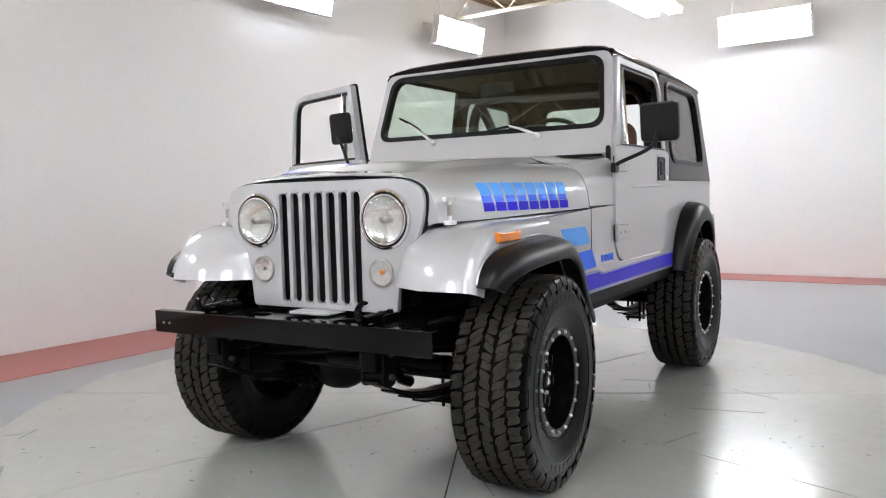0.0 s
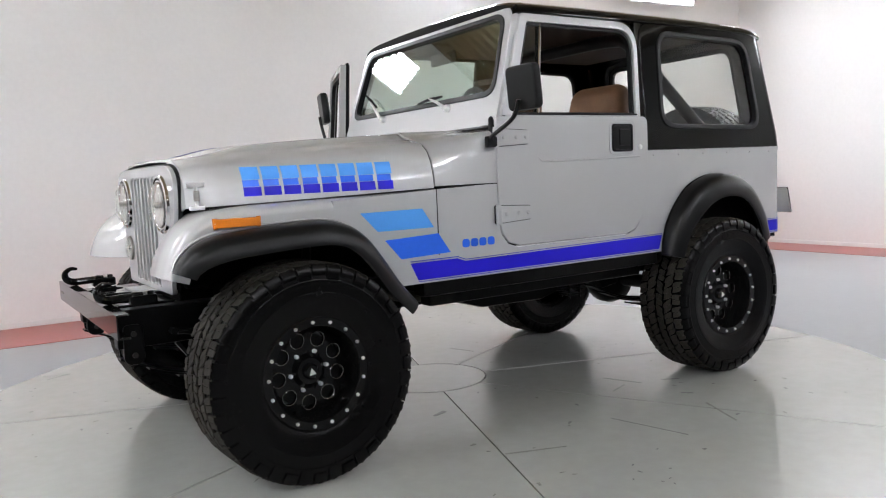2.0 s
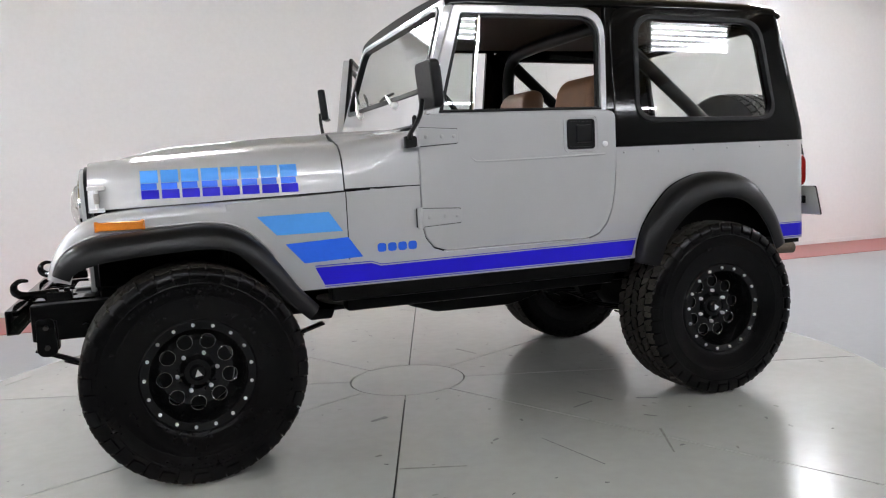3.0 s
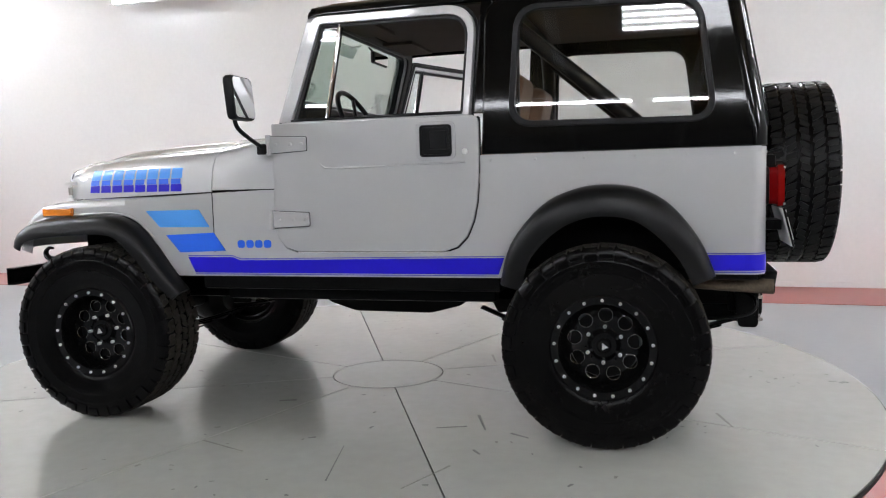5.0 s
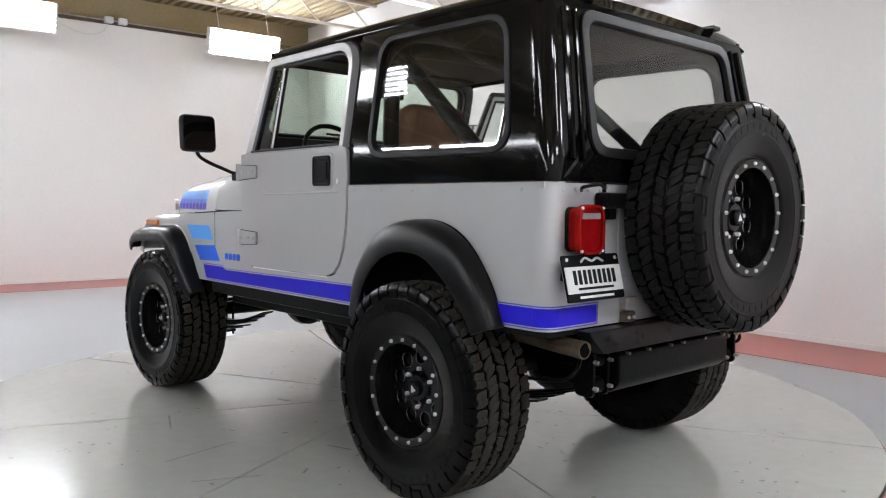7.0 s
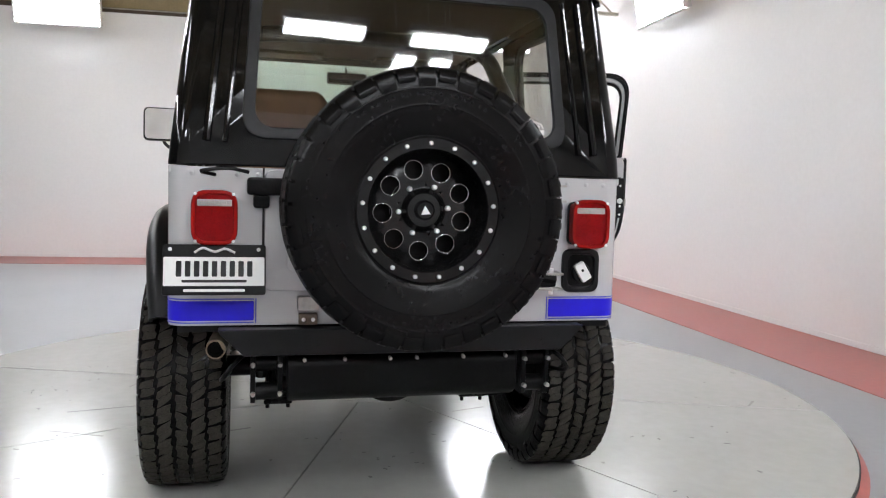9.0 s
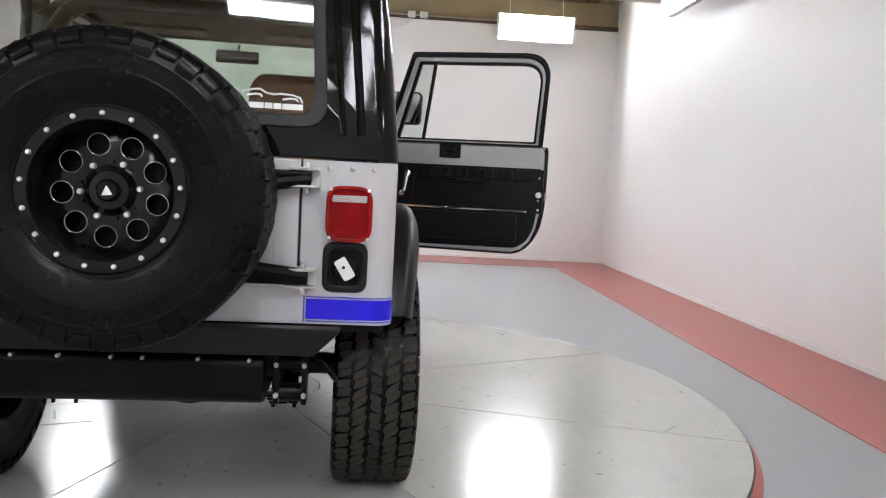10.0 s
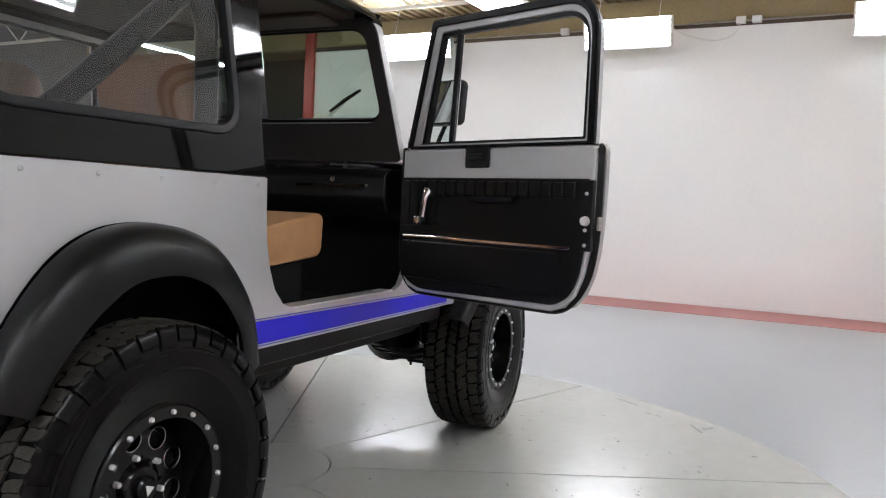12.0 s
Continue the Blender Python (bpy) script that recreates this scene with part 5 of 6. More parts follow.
def wheel(m, spin, label, spare=False):
    w = new("wheel", RIM_ME.data)
    w.parent = car
    tagged(w, label)
    w.matrix_local = m @ Matrix.Rotation(radians(spin), 4, "Y")
    for nm, src, lb in (("tyre", TY_ME, "black all-terrain tyre"), ("rim_face", FACE_ME, ""), ("machined_edge", EDGE_ME, "bright machined hole edges"), ("hub_cap", CAP_ME, ""), ("cap_mark", LOGO_ME, ""), ("inner_cover", DISC_ME, "")):
        again(nm, src, w, None, lb)
    blocks = FRESH_ME if spare else BLOCK_ME
    for row, (y0, hw, ph, sks) in enumerate(TREAD_ROWS):
        for i in range(TREAD_N):
            again("tread_block", blocks[2 * row + i % 2], w, Matrix.Rotation(-2 * math.pi * (i + ph) / TREAD_N, 4, "Y"))
    for q, ph in ((0, 0.0), (1, 0.25)):
        for i in range(TREAD_N):
            again("shoulder_lug", LUG_ME[2 * q + i % 2], w, Matrix.Rotation(-2 * math.pi * (i + ph) / TREAD_N, 4, "Y"))
    for mid in (90, 270):
        for i in range(9):
            again("sidewall_bar", BAR_ME, w, Matrix.Rotation(radians(mid - 32 + i * 8), 4, "Y"))
    if not spare:
        again("brake_drum", BACK_ME, w)
    for k in range(17):
        a = 2 * math.pi * (k + 0.5) / 17
        again("rim_bolt", BOLT_ME, w, Matrix.Translation((0.1965 * math.cos(a), 0.003, 0.1965 * math.sin(a))))
    for k in range(6):
        a = 2 * math.pi * k / 6
        again("lug_nut", NUT_ME, w, Matrix.Translation((0.076 * math.cos(a), -0.022, 0.076 * math.sin(a))))
    return w


HALF = Matrix.Rotation(math.pi, 4, "Z")
STEER = Matrix.Rotation(radians(2.5), 4, "Z")
wheel(Matrix.Translation((AXF, TY, TYR - LIFT)) @ STEER, 8, "front wheel with black bolted rim")
wheel(Matrix.Translation((AXR, TY, TYR - LIFT)), 27, "rear wheel with black bolted rim")
wheel(Matrix.Translation((AXF, -TY, TYR - LIFT)) @ STEER @ HALF, 15, "front wheel with black bolted rim")
wheel(Matrix.Translation((AXR, -TY, TYR - LIFT)) @ HALF, 40, "rear wheel with black bolted rim")
wheel(Matrix.Translation((-1.99, 0.008, 1.075)) @ Matrix.Rotation(radians(90), 4, "Z"), 5, "spare wheel carried on the tailgate", True)
for o in (TY_ME, *BLOCK_ME, *FRESH_ME, *LUG_ME, RIM_ME, FACE_ME, EDGE_ME, CAP_ME, LOGO_ME, BAR_ME, BOLT_ME, NUT_ME, BACK_ME, DISC_ME):
    bpy.data.objects.remove(o)

# ---- chassis ----
both("frame_rail", lambda: box(-1.78, 1.86, 0.36, 0.43, 0.515, 0.665, 0.008), CHASSIS, "black steel frame rail")
for x in (-1.62, -0.6, 0.4, 1.5):
    part("crossmember", box(x - 0.04, x + 0.04, -0.36, 0.36, 0.52, 0.64, 0.008), CHASSIS, car)
for x, dy in ((AXF, -0.22), (AXR, -0.05)):
    ax = part("axle", tube([(x, -0.64, TYR), (x, 0.64, TYR)], 0.042, 14), CHASSIS, car, "black live axle")
    part("differential", lathe([(0, -0.13), (0.10, -0.12), (0.155, -0.06), (0.162, 0.0), (0.145, 0.06), (0.08, 0.12), (0, 0.14)], 24, "x", (x, dy, TYR)), CHASSIS, ax, "")
    for s in (1, -1):
        crv = bend([(x + 0.60, s * 0.40, 0.475), (x + 0.39, s * 0.40, 0.395), (x + 0.12, s * 0.40, 0.352), (x - 0.12, s * 0.40, 0.352), (x - 0.33, s * 0.40, 0.385), (x - 0.58, s * 0.40, 0.455)], 8)
        bm = bmesh.new()
        for k in range(5):
            loft([[(p[0], p[1] - 0.03, p[2] - 0.0095 * k), (p[0], p[1] + 0.03, p[2] - 0.0095 * k)] for p in crv if abs(p[0] - x) < 0.61 - 0.1 * k], thick=0.008, bm=bm)
        part("leaf_spring", bm, CHASSIS, car, "black stacked leaf spring")
        part("shackle", box(x + 0.53 * (1 if x > 0 else -1) - 0.02, x + 0.53 * (1 if x > 0 else -1) + 0.02, s * 0.40 - 0.038, s * 0.40 + 0.038, 0.485, 0.60, 0.008), CHASSIS, car)
        part("shock_absorber", tube([(x - 0.10, s * 0.47, 0.40), (x - 0.14, s * 0.46, 0.60), (x - 0.17, s * 0.45, 0.86)], [0.026, 0.026, 0.018], 10), CHASSIS, car, "black shock absorber")
        part("u_bolt", box(x - 0.06, x + 0.06, s * 0.40 - 0.055, s * 0.40 + 0.055, 0.272, 0.288, 0.004), CHASSIS, car)
        for dx_, dy_ in ((-0.045, -0.04), (-0.045, 0.04), (0.045, -0.04), (0.045, 0.04)):
            part("u_bolt_leg", tube([(x + dx_, s * 0.40 + dy_, 0.255), (x + dx_, s * 0.40 + dy_, 0.47)], 0.008, 6), CHASSIS, car)
part("tie_rod", tube([(AXF + 0.17, -0.60, 0.42), (AXF + 0.17, 0.60, 0.42)], 0.016, 8), CHASSIS, car)
part("drag_link", tube([(AXF + 0.21, -0.5, 0.43), (AXF + 0.24, 0.33, 0.55)], 0.015, 8), CHASSIS, car)
part("driveshaft", tube([(AXF - 0.12, -0.2, 0.44), (0.15, -0.16, 0.56)], 0.028, 10), CHASSIS, car)
part("driveshaft", tube([(AXR + 0.12, -0.05, 0.44), (-0.35, -0.10, 0.56)], 0.028, 10), CHASSIS, car)
part("skid_plate", slab(rpoly([(0.32, 0.58), (0.24, 0.48), (0.10, 0.435), (-0.30, 0.43), (-0.46, 0.47), (-0.56, 0.58)], 0.02, 3), "y", -0.36, 0.34, 0.012), CHASSIS, car, "black transfer case skid plate")
part("engine_sump", box(0.55, 1.25, -0.20, 0.18, 0.56, 0.85, 0.05), CHASSIS, car)
part("exhaust_pipe", tube(bend([(0.95, 0.30, 0.64), (0.72, 0.40, 0.585), (0.48, 0.45, 0.555), (0.22, 0.42, 0.56), (-0.05, 0.34, 0.575)], 6), 0.026, 12), DARKSTEEL, car, "dark steel exhaust pipe")
tp_ = part("tail_pipe", tube(bend([(-0.9, 0.34, 0.62), (-1.15, 0.50, 0.66), (-1.45, 0.585, 0.645), (-1.70, 0.605, 0.628), (-1.845, 0.615, 0.622)], 6), 0.031, 14), PIPE, car, "brown tarnished steel tail pipe")
# dark disc over the pipe's end, coloured for its shaded inside
part("bore_shade", lathe([(0, -1.8465), (0.026, -1.8465), (0.026, -1.84), (0, -1.84)], 14, "x", (0, 0.615, 0.622)), WELL, tp_, "dark disc for the shaded inside of the pipe")
both("spring_hanger", lambda: slab([(-0.58, 0.62), (-0.82, 0.62), (-0.77, 0.47), (-0.66, 0.455)], "y", 0.37, 0.43, 0.008), CHASSIS)
both("spring_hanger", lambda: slab([(0.80, 0.62), (0.58, 0.62), (0.64, 0.48), (0.74, 0.48)], "y", 0.37, 0.43, 0.008), CHASSIS)
part("radiator_support", box(1.46, 1.60, -0.36, 0.36, 0.56, 0.70, 0.012), CHASSIS, car)
part("steering_box", box(1.52, 1.72, 0.24, 0.36, 0.50, 0.66, 0.02), CHASSIS, car, "dark steering gear box")
part("pitman_arm", tube([(1.60, 0.30, 0.50), (1.55, 0.32, 0.42), (1.50, 0.33, 0.40)], [0.026, 0.02, 0.024], 8), CHASSIS, car)
part("steering_damper", tube([(1.47, -0.10, 0.455), (1.47, 0.14, 0.455), (1.47, 0.15, 0.455), (1.47, 0.30, 0.445)], [0.026, 0.026, 0.012, 0.012], 10), CHASSIS, car)
part("sway_bar", tube(bend([(1.28, 0.46, 0.50), (1.62, 0.46, 0.56), (1.66, 0.40, 0.565), (1.66, -0.40, 0.565), (1.62, -0.46, 0.56), (1.28, -0.46, 0.50)], 5), 0.013, 8), CHASSIS, car)
for s in (1, -1):
    fs = part("front_shackle", slab(rpoly([(1.765, 0.455), (1.845, 0.455), (1.84, 0.61), (1.775, 0.61)], [0.038, 0.038, 0.02, 0.02], 5), "y", s * 0.40 - 0.052, s * 0.40 - 0.040, 0.003), CHASSIS, car, "black front spring shackle")
    part("shackle_plate", slab(rpoly([(1.765, 0.455), (1.845, 0.455), (1.84, 0.61), (1.775, 0.61)], [0.038, 0.038, 0.02, 0.02], 5), "y", s * 0.40 + 0.040, s * 0.40 + 0.052, 0.003), CHASSIS, fs)
    for z in (0.493, 0.575):
        part("bushing", tube([(1.805, s * 0.40 - 0.041, z), (1.805, s * 0.40 + 0.041, z)], 0.032, 14), CHASSIS, fs)
        part("bolt", tube([(1.805, s * 0.40 - 0.066, z), (1.805, s * 0.40 + 0.066, z)], 0.011, 6), DARKSTEEL, fs)
    part("axle_hose", tube(bend([(1.52, s * 0.40, 0.63), (1.44, s * 0.52, 0.655), (1.36, s * 0.58, 0.60), (1.30, s * 0.58, 0.50)], 6), 0.013, 8), CHASSIS, car)
    part("brake_hose", tube(bend([(1.30, s * 0.44, 0.66), (1.27, s * 0.56, 0.60), (1.22, s * 0.60, 0.48)], 5), 0.007, 6), CHASSIS, car)
both("body_mount", lambda: box(-0.05, 0.05, 0.43, 0.66, 0.585, 0.625, 0.008), CHASSIS)
both("body_mount", lambda: box(-0.72, -0.62, 0.43, 0.66, 0.585, 0.625, 0.008), CHASSIS)
# rail added to block light under the car and leave a dark band
both("added_block_rail", lambda: box(-0.70, 0.62, 0.585, 0.668, 0.545, 0.625, 0.012), CHASSIS, "black rail added behind the rocker to darken the underside")
part("gearbox", tube([(0.60, -0.02, 0.62), (0.15, -0.03, 0.58), (-0.25, -0.05, 0.55)], [0.15, 0.13, 0.11], 12), CHASSIS, car, "dark gearbox casing")
part("muffler", tube([(-0.10, 0.34, 0.575), (-0.13, 0.34, 0.575), (-0.52, 0.34, 0.575), (-0.55, 0.34, 0.575)], [0.04, 0.075, 0.075, 0.04], 14), DARKSTEEL, car, "dark steel muffler")

# ---- bumpers ----
fb = part("front_bumper", slab([(1.86, 0.598), (1.905, 0.598), (1.905, 0.689), (1.86, 0.689), (1.86, 0.681), (1.897, 0.681), (1.897, 0.606), (1.86, 0.606)], "y", -0.675, 0.694, 0.004), BLACKTOP, car, "black channel front bumper")
for y in (-0.62, -0.585):
    part("bolt", lathe([(0.0055, 1.903), (0.0055, 1.908), (0, 1.909)], 8, "x", (0, y, 0.64)), DULL, fb)
tray = None
for y in (-0.24, 0.0, 0.24):
    sq = by_angle([(1.62, y - 0.1195), (1.859, y - 0.1195), (1.859, y + 0.1195), (1.62, y + 0.1195)], 48, (1.74, y))
    piece = ring(sq, by_angle(circle(1.765, y, 0.068, 48), 48, (1.74, y)), "z", 0.650, 0.674, 0.003)
    tray = part("tray_plate", piece, BLACKTOP, tray) if tray else part("bumper_tray", piece, BLACKTOP, car, "black plate with large round holes")

part("grille_foot", slab(rpoly([(1.60, -0.10), (1.72, -0.10), (1.72, 0.10), (1.60, 0.10)], 0.01, 3), "z", 0.680, 0.690, 0.003), SILVER, car)
for s in (1, -1):
    th = part("tow_hook", tube(bend([(1.75, s * 0.40, 0.708), (1.83, s * 0.40, 0.706), (1.880, s * 0.40, 0.706), (1.908, s * 0.40, 0.722), (1.910, s * 0.40, 0.748), (1.888, s * 0.40, 0.766), (1.858, s * 0.40, 0.764)], 5), [0.0165] * 15 + [0.016, 0.0155, 0.015, 0.0145, 0.014, 0.013, 0.012, 0.011, 0.0105, 0.010, 0.0095, 0.009, 0.0085, 0.008, 0.007, 0.005], 10), BLACKTOP, car, "black forged tow hook")
    part("base", box(1.70, 1.80, s * 0.40 - 0.028, s * 0.40 + 0.028, 0.674, 0.714, 0.008), BLACKTOP, th)
    for x_ in (1.72, 1.775):
        part("bolt", lathe([(0.012, 0.712), (0.012, 0.724), (0, 0.726)], 6, "z", (x_, s * 0.40, 0)), BLACKTOP, th)
rb = part("rear_bumper", slab([(-0.61, 0.685), (0.61, 0.685), (0.60, 0.668), (0.53, 0.60), (-0.53, 0.60), (-0.60, 0.668)], "x", -1.86, -1.80, 0.005), TRIM, car, "black rear frame crossmember")
# dark marks in place of the shade in the bolt holes
h0 = None
for y, z in ((0.51, 0.655), (0.46, 0.628), (0.33, 0.655), (0.30, 0.64), (0.33, 0.625), (0.12, 0.645), (-0.12, 0.655), (-0.12, 0.635), (-0.33, 0.655), (-0.30, 0.64), (-0.33, 0.625), (-0.46, 0.628), (-0.51, 0.655)):
    if h0 is None:
        h0 = part("hole", lathe([(0.009, -0.0008), (0.009, 0.002), (0, 0.002)], 10, "x"), WELL, rb, "dark mark for the shade in a bolt hole")
        h0.matrix_local = Matrix.Translation((-1.8605, y, z))
    else:
        again("hole", h0, rb, Matrix.Translation((-1.8605, y, z)))
tank = part("fuel_tank", slab(rpoly([(-1.79, 0.60), (-1.83, 0.575), (-1.83, 0.465), (-1.79, 0.432), (-1.45, 0.435), (-1.40, 0.58)], 0.022, 4), "y", -0.385, 0.395, 0.012), CHASSIS, car, "black fuel tank skid guard")
for y in (-0.34, -0.19, -0.03, 0.06, 0.21, 0.34):
    part("bolt", lathe([(0, -1.840), (0.006, -1.838), (0.006, -1.80), (0, -1.80)], 8, "x", (0, y, 0.578)), DULL, tank)
for s in (1, -1):
    for dx in (0.0, 0.085):
        sh = part("spring_shackle", slab(rpoly([(-1.80, 0.43), (-1.72, 0.43), (-1.70, 0.60), (-1.80, 0.60)], 0.02, 3), "y", s * 0.46 - 0.052 + dx, s * 0.46 - 0.036 + dx, 0.003), CHASSIS, car, "black rear spring shackle")
        for z in (0.465, 0.56):
            part("bolt", lathe([(0, -1.818), (0.007, -1.817), (0.008, -1.806), (0.008, -1.795)], 8, "x", (0, s * 0.46 - 0.044 + dx, z)), DULL, sh)
    for z in (0.465, 0.56):
        part("bushing", tube([(-1.76, s * 0.46 - 0.05, z), (-1.76, s * 0.46 + 0.05, z)], 0.03, 12), CHASSIS, car)
    part("hose", tube(bend([(-1.70, s * 0.50, 0.60), (-1.78, s * 0.56, 0.56), (-1.74, s * 0.60, 0.50), (-1.50, s * 0.58, 0.47)], 5), 0.008, 6), CHASSIS, car)
# ---- rear lamps, plate, filler, hinges ----
for s in (1, -1):
    tl = part("tail_lamp", slab(rect(s * 0.62 - 0.064, s * 0.62 + 0.064, 0.955, 1.113, 0.042, 6), "x", -1.864, -1.840, 0.010), RED, car, "red square tail lamp")
    part("bezel", ring(rect(s * 0.62 - 0.069, s * 0.62 + 0.069, 0.950, 1.118, 0.048, 6), rect(s * 0.62 - 0.056, s * 0.62 + 0.056, 0.963, 1.105, 0.036, 6), "x", -1.872, -1.846, 0.004), REDBEZEL, tl)
    part("housing", slab(rect(s * 0.62 - 0.060, s * 0.62 + 0.060, 0.960, 1.108, 0.026, 5), "x", -1.846, -1.815, 0.004), RED, tl, "red wrap-round lens side")
    part("backing", slab(rect(s * 0.62 - 0.062, s * 0.62 + 0.062, 0.958, 1.110, 0.026, 5), "x", -1.815, -1.80, 0.003), CHASSIS, tl, "black lamp backing")
    part("reverse_lens", box(-1.866, -1.855, s * 0.62 - 0.052, s * 0.62 + 0.052, 1.068, 1.090, 0.004), CLEARLENS, tl, "clear reversing lens")
    for dy in (-0.056, 0.056):
        for z in (0.962, 1.106):
            part("screw", lathe([(0, -1.876), (0.005, -1.874), (0.005, -1.868), (0, -1.868)], 8, "x", (0, s * 0.62 + dy, z)), STEEL, tl)
# licence plate in a black surround, tilted on its bracket; its characters are plain bars
PM = Matrix.Translation((-1.875, 0.618, 0.875)) @ Matrix.Rotation(radians(14), 4, "Y")
pl = part("licence_plate", slab(rect(-0.152, 0.152, -0.078, 0.078, 0.008, 3), "x", -0.004, 0.004, 0.002), CHASSIS, car, "white dealer plate in a black frame", m=PM)
part("plate_face", slab(rect(-0.148, 0.148, -0.050, 0.038, 0.004, 3), "x", -0.007, -0.004), WHITEP, pl, m=PM)
part("plate_bar", slab(rect(-0.095, 0.095, -0.040, -0.032, 0.002, 2), "x", -0.0085, -0.007), TRIM, pl, m=PM)
for k in range(9):
    y = 0.104 - k * 0.026
    part("plate_bar", slab(rect(y - 0.008, y + 0.008, -0.022, 0.026, 0.003, 2), "x", -0.0085, -0.007), TRIM, pl, m=PM)
part("plate_bar", slab(rect(-0.09, 0.09, -0.068, -0.060, 0.002, 2), "x", -0.0065, -0.004), WHITEP, pl, m=PM)
part("plate_mark", tube(bend([(-0.006, 0.06, 0.052), (-0.006, 0.035, 0.066), (-0.006, 0.0, 0.055), (-0.006, -0.03, 0.064), (-0.006, -0.06, 0.052)], 5), 0.004, 6), STEEL, pl, m=PM)
for dy in (-0.13, 0.13):
    part("screw", lathe([(0, -0.01), (0.006, -0.008), (0.006, -0.004), (0, -0.004)], 8, "x", (0, dy, 0.062)), STEEL, pl, m=PM)
part("plate_back", slab(rect(-0.150, 0.150, -0.076, 0.076, 0.008, 3), "x", 0.0042, 0.006), LAMPBODY, pl, "bare back of the plate", m=PM)
part("plate_bracket", box(-1.86, -1.80, 0.55, 0.70, 0.86, 0.90, 0.004), CHASSIS, car)
ff = part("fuel_filler", ring(rect(-0.682, -0.545, 0.792, 0.945, 0.035, 5), rect(-0.662, -0.565, 0.812, 0.925, 0.028, 5), "x", -1.815, -1.79, 0.006), TRIM, car, "black recessed fuel filler with white cap")
part("cup", slab(rect(-0.668, -0.559, 0.806, 0.931, 0.028, 5), "x", -1.805, -1.802), CHASSIS, ff)
part("cap", lathe([(0, -1.822), (0.030, -1.820), (0.036, -1.812), (0.036, -1.80), (0, -1.80)], 20, "x", (0, -0.613, 0.862)), GASKET, ff, "black filler cap")
FM = Matrix.Translation((0, -0.613, 0.866)) @ Matrix.Rotation(radians(-32), 4, "X")
part("grip", slab(rect(-0.019, 0.019, -0.034, 0.034, 0.006, 3), "x", -1.836, -1.820, 0.003), WHITEP, ff, "white grip plate on the cap", m=FM)
part("dot", slab(circle(0, 0.006, 0.005, 10), "x", -1.8375, -1.8355), CHASSIS, ff, m=FM)
for z in (1.135, 0.835):
    hg = part("carrier_hinge", box(-1.86, -1.822, -0.505, -0.28, z - 0.02, z + 0.02, 0.008), CHASSIS, car, "black spare wheel carrier hinge")
    part("hinge_plate", box(-1.815, -1.80, -0.532, -0.435, z - 0.032, z + 0.032, 0.004), SILVER, hg, "silver hinge plate")
    for dz in (-0.026, 0.026):
        part("hinge_ear", box(-1.866, -1.80, -0.528, -0.44, z + dz - 0.004, z + dz + 0.004, 0.002), DULL, hg)
    part("pin", tube([(-1.845, -0.49, z - 0.045), (-1.845, -0.49, z + 0.045)], 0.008, 8), STEEL, hg)
part("carrier_bar", tube(bend([(-1.84, -0.50, 1.13), (-1.90, -0.2, 1.09), (-1.92, 0.012, 1.083), (-1.90, -0.2, 0.90), (-1.84, -0.50, 0.84)], 5), 0.022, 10), CHASSIS, car, "black spare wheel carrier tubes")
part("carrier_hub", lathe([(0.09, -1.94), (0.09, -1.99), (0, -1.99)], 20, "x", (0, 0.012, 1.083)), CHASSIS, car)
lk = part("gate_latch", box(-1.86, -1.80, 0.40, 0.525, 1.105, 1.16, 0.01), CHASSIS, car, "black tailgate latch with wire loop")
part("striker", box(-1.85, -1.80, 0.455, 0.505, 1.065, 1.106, 0.008), CHASSIS, lk)
part("loop", tube(bend([(-1.82, 0.62, 1.165), (-1.86, 0.66, 1.175), (-1.865, 0.58, 1.185), (-1.84, 0.52, 1.175)], 4), 0.006, 8), GASKET, lk)
bk = part("gate_stop", box(-1.835, -1.80, 0.295, 0.365, 0.738, 0.785, 0.006), DULL, car, "bare steel stop bracket")
part("tab", box(-1.83, -1.80, 0.30, 0.36, 0.692, 0.728, 0.004), PIPE, bk)
for y in (0.315, 0.345):
    part("bolt", lathe([(0, -1.838), (0.006, -1.837), (0.007, -1.829)], 8, "x", (0, y, 0.71)), STEEL, bk)

# ---- cabin ----
def seat(y):
    st = part("seat", slab([(-0.62, 0.875), (-0.11, 0.915), (-0.078, 0.935), (-0.072, 1.06), (-0.09, 1.085), (-0.30, 1.06), (-0.62, 1.0)], "y", y - 0.235, y + 0.235, 0.018), SEATTAN, car, "brown vinyl bucket seat")
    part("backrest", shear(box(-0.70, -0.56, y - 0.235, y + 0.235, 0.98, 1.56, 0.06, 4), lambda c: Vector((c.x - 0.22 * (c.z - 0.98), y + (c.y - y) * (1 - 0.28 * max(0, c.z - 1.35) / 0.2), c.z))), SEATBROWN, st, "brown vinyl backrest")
    part("pedestal", box(-0.58, -0.16, y - 0.2, y + 0.2, 0.70, 0.905, 0.01), CARPET, st)
    return st


seat(0.36)
seat(-0.36)
part("dashboard", slab(rpoly([(0.30, 1.06), (0.24, 1.08), (0.20, 1.14), (0.205, 1.245), (0.26, 1.275), (0.48, 1.268), (0.48, 1.06)], 0.02, 3), "y", -0.70, 0.70, 0.01), VINYL, car, "black padded dashboard")
part("grab_bar", tube([(0.205, -0.62, 1.20), (0.185, -0.58, 1.20), (0.185, -0.30, 1.20), (0.205, -0.26, 1.20)], 0.008, 8), CHROME, car)
part("dash_knob", lathe([(0.012, 0.206), (0.014, 0.190), (0.010, 0.182), (0, 0.181)], 12, "x", (0, -0.46, 1.222)), CHROME, car)
swm = Matrix.Translation((0.02, 0.36, 1.36)) @ Matrix.Rotation(radians(-62), 4, "Y")
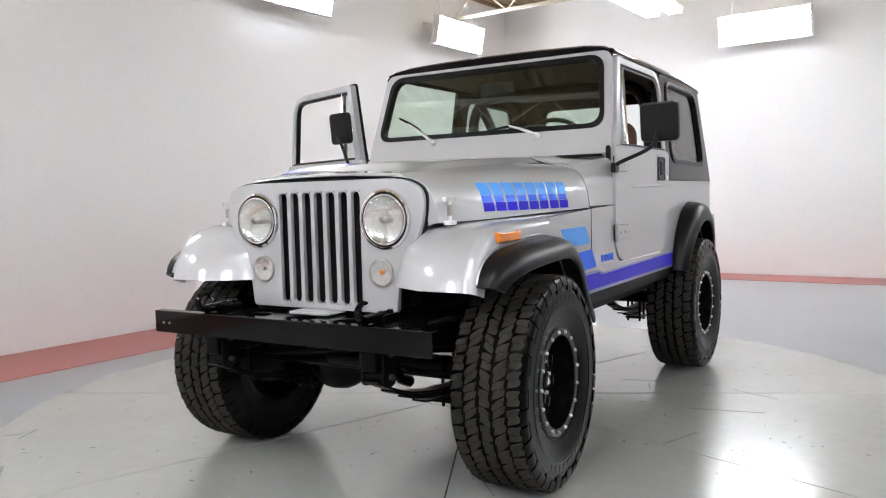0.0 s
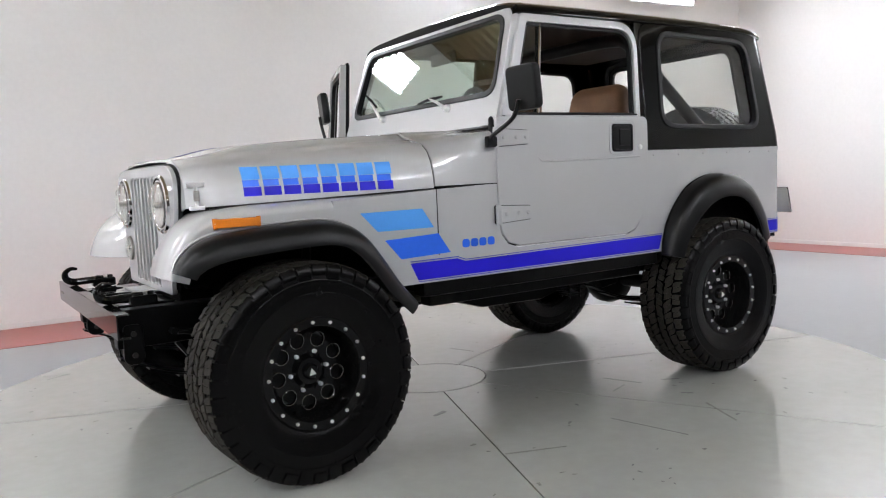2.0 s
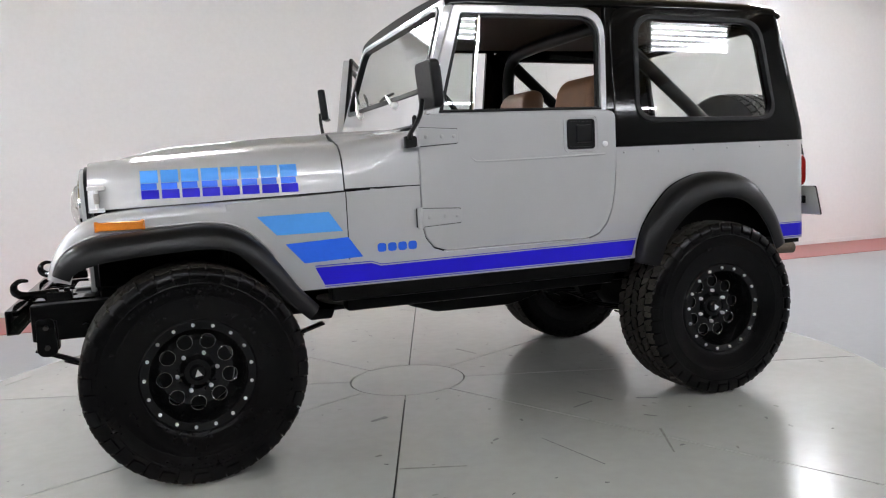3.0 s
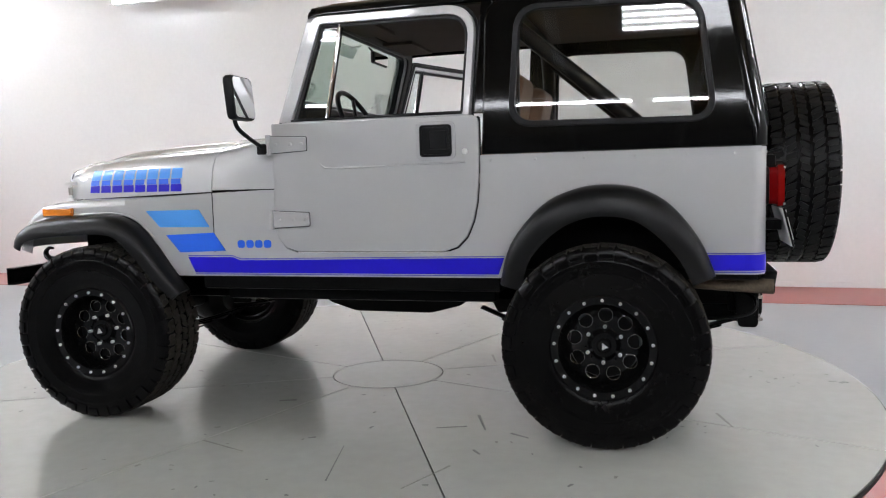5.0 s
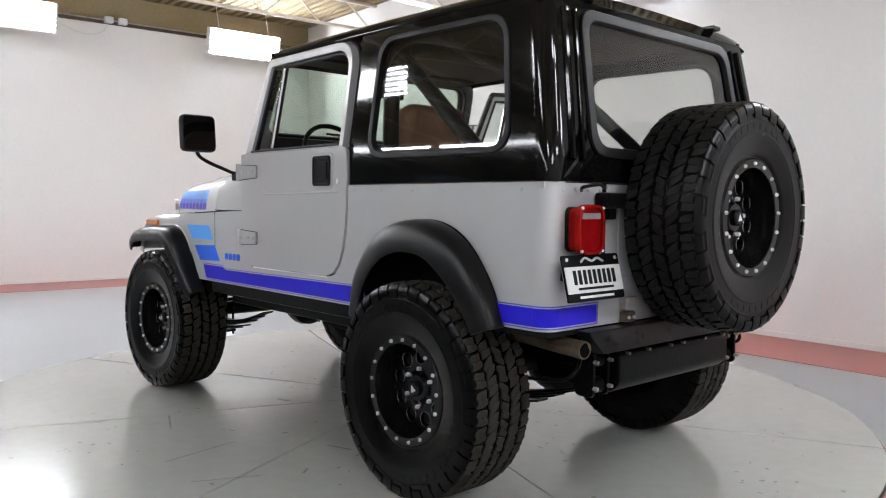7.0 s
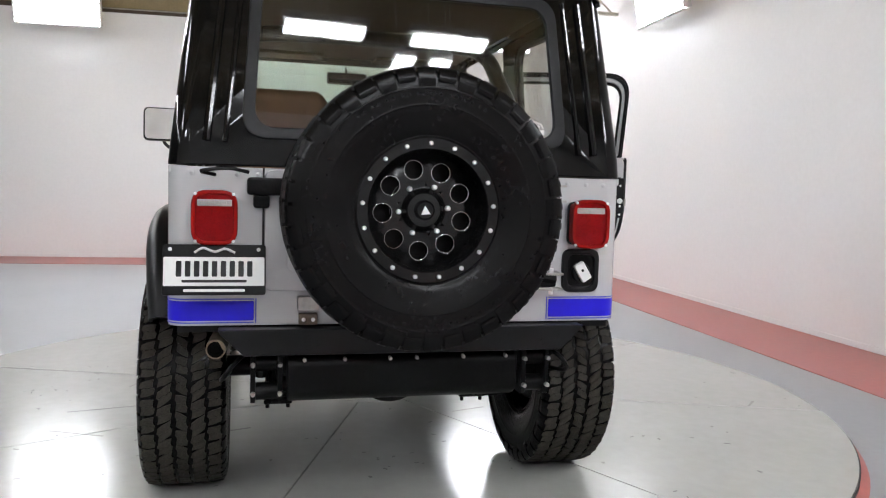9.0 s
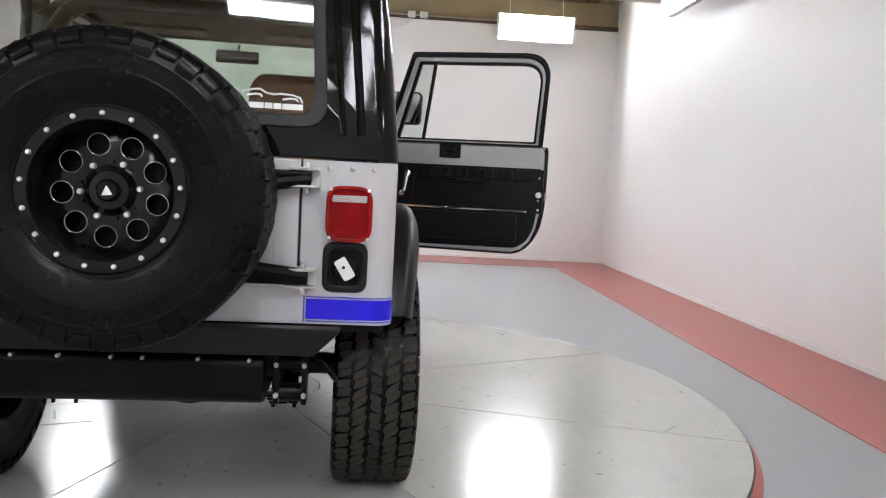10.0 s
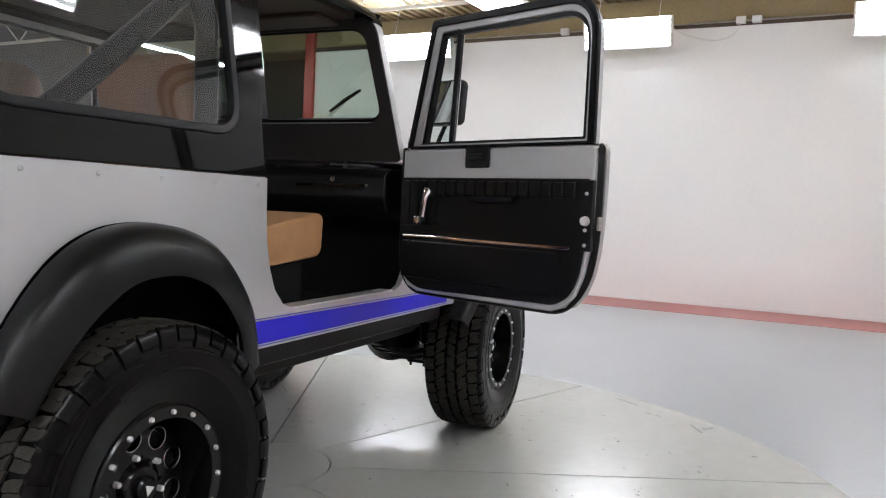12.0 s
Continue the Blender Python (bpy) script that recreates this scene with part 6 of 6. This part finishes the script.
sw = part("steering_wheel", tube([(0.19 * math.cos(a), 0.19 * math.sin(a), 0) for a in [2 * math.pi * i / 40 for i in range(40)]], 0.0128, 10, True), TRIM, car, "black steering wheel", m=swm)
for a in (90, 210, 330):
    part("spoke", tube([(0, 0, -0.02), (0.19 * math.cos(radians(a)), 0.19 * math.sin(radians(a)), 0)], 0.010, 6), TRIM, sw, m=swm)
part("hub", lathe([(0.045, -0.03), (0.045, 0.0), (0.03, 0.012), (0, 0.014)], 20, "z"), TRIM, sw, m=swm)
part("column", tube([(0.03, 0.36, 1.345), (0.35, 0.36, 1.18)], 0.03, 12), TRIM, car)
rm = part("inside_mirror", box(0.03, 0.055, -0.11, 0.11, 1.70, 1.765, 0.012), TRIM, car, "small black inside mirror")
part("mirror_glass", box(0.0275, 0.0295, -0.10, 0.10, 1.707, 1.758), MIRRORM, rm)
part("stalk", tube([(0.05, 0, 1.75), (0.10, 0, 1.80)], 0.006, 6), TRIM, rm)
for s in (1, -1):
    part("sun_visor", box(-0.10, 0.07, s * 0.34 - 0.2, s * 0.34 + 0.2, 1.825, 1.843, 0.006), HEADLINER, car, "brown sun visor")
# roll bar
hoop = bend([(-0.78, 0.62, 0.72), (-0.78, 0.62, 1.5), (-0.78, 0.60, 1.68), (-0.78, 0.53, 1.77), (-0.78, 0.40, 1.80), (-0.78, 0.0, 1.805), (-0.78, -0.40, 1.80), (-0.78, -0.53, 1.77), (-0.78, -0.60, 1.68), (-0.78, -0.62, 1.5), (-0.78, -0.62, 0.72)], 5)
rbar = part("roll_bar", tube(hoop, 0.036, 12), TRIM, car, "black padded roll bar")
for s in (1, -1):
    part("brace", tube([(-0.80, s * 0.56, 1.74), (-1.50, s * 0.60, 1.14)], 0.034, 12), TRIM, rbar)
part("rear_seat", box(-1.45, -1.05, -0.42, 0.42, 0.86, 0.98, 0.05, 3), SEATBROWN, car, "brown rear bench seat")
both("step_plate", lambda: box(-0.52, 0.20, SIDE - 0.07, SIDE - 0.004, 0.772, 0.781, 0.003), STEEL, "bright sill tread plate")
part("door_check", tube([(0.28, -0.765, 0.985), (0.20, -0.83, 0.985)], 0.010, 6), CHASSIS, car)
both("hood_bumper", lambda: tube([(0.70, 0.20, 1.285), (0.70, 0.20, 1.315), (0.72, 0.20, 1.315), (0.72, 0.20, 1.285)], 0.004, 6), STEEL)
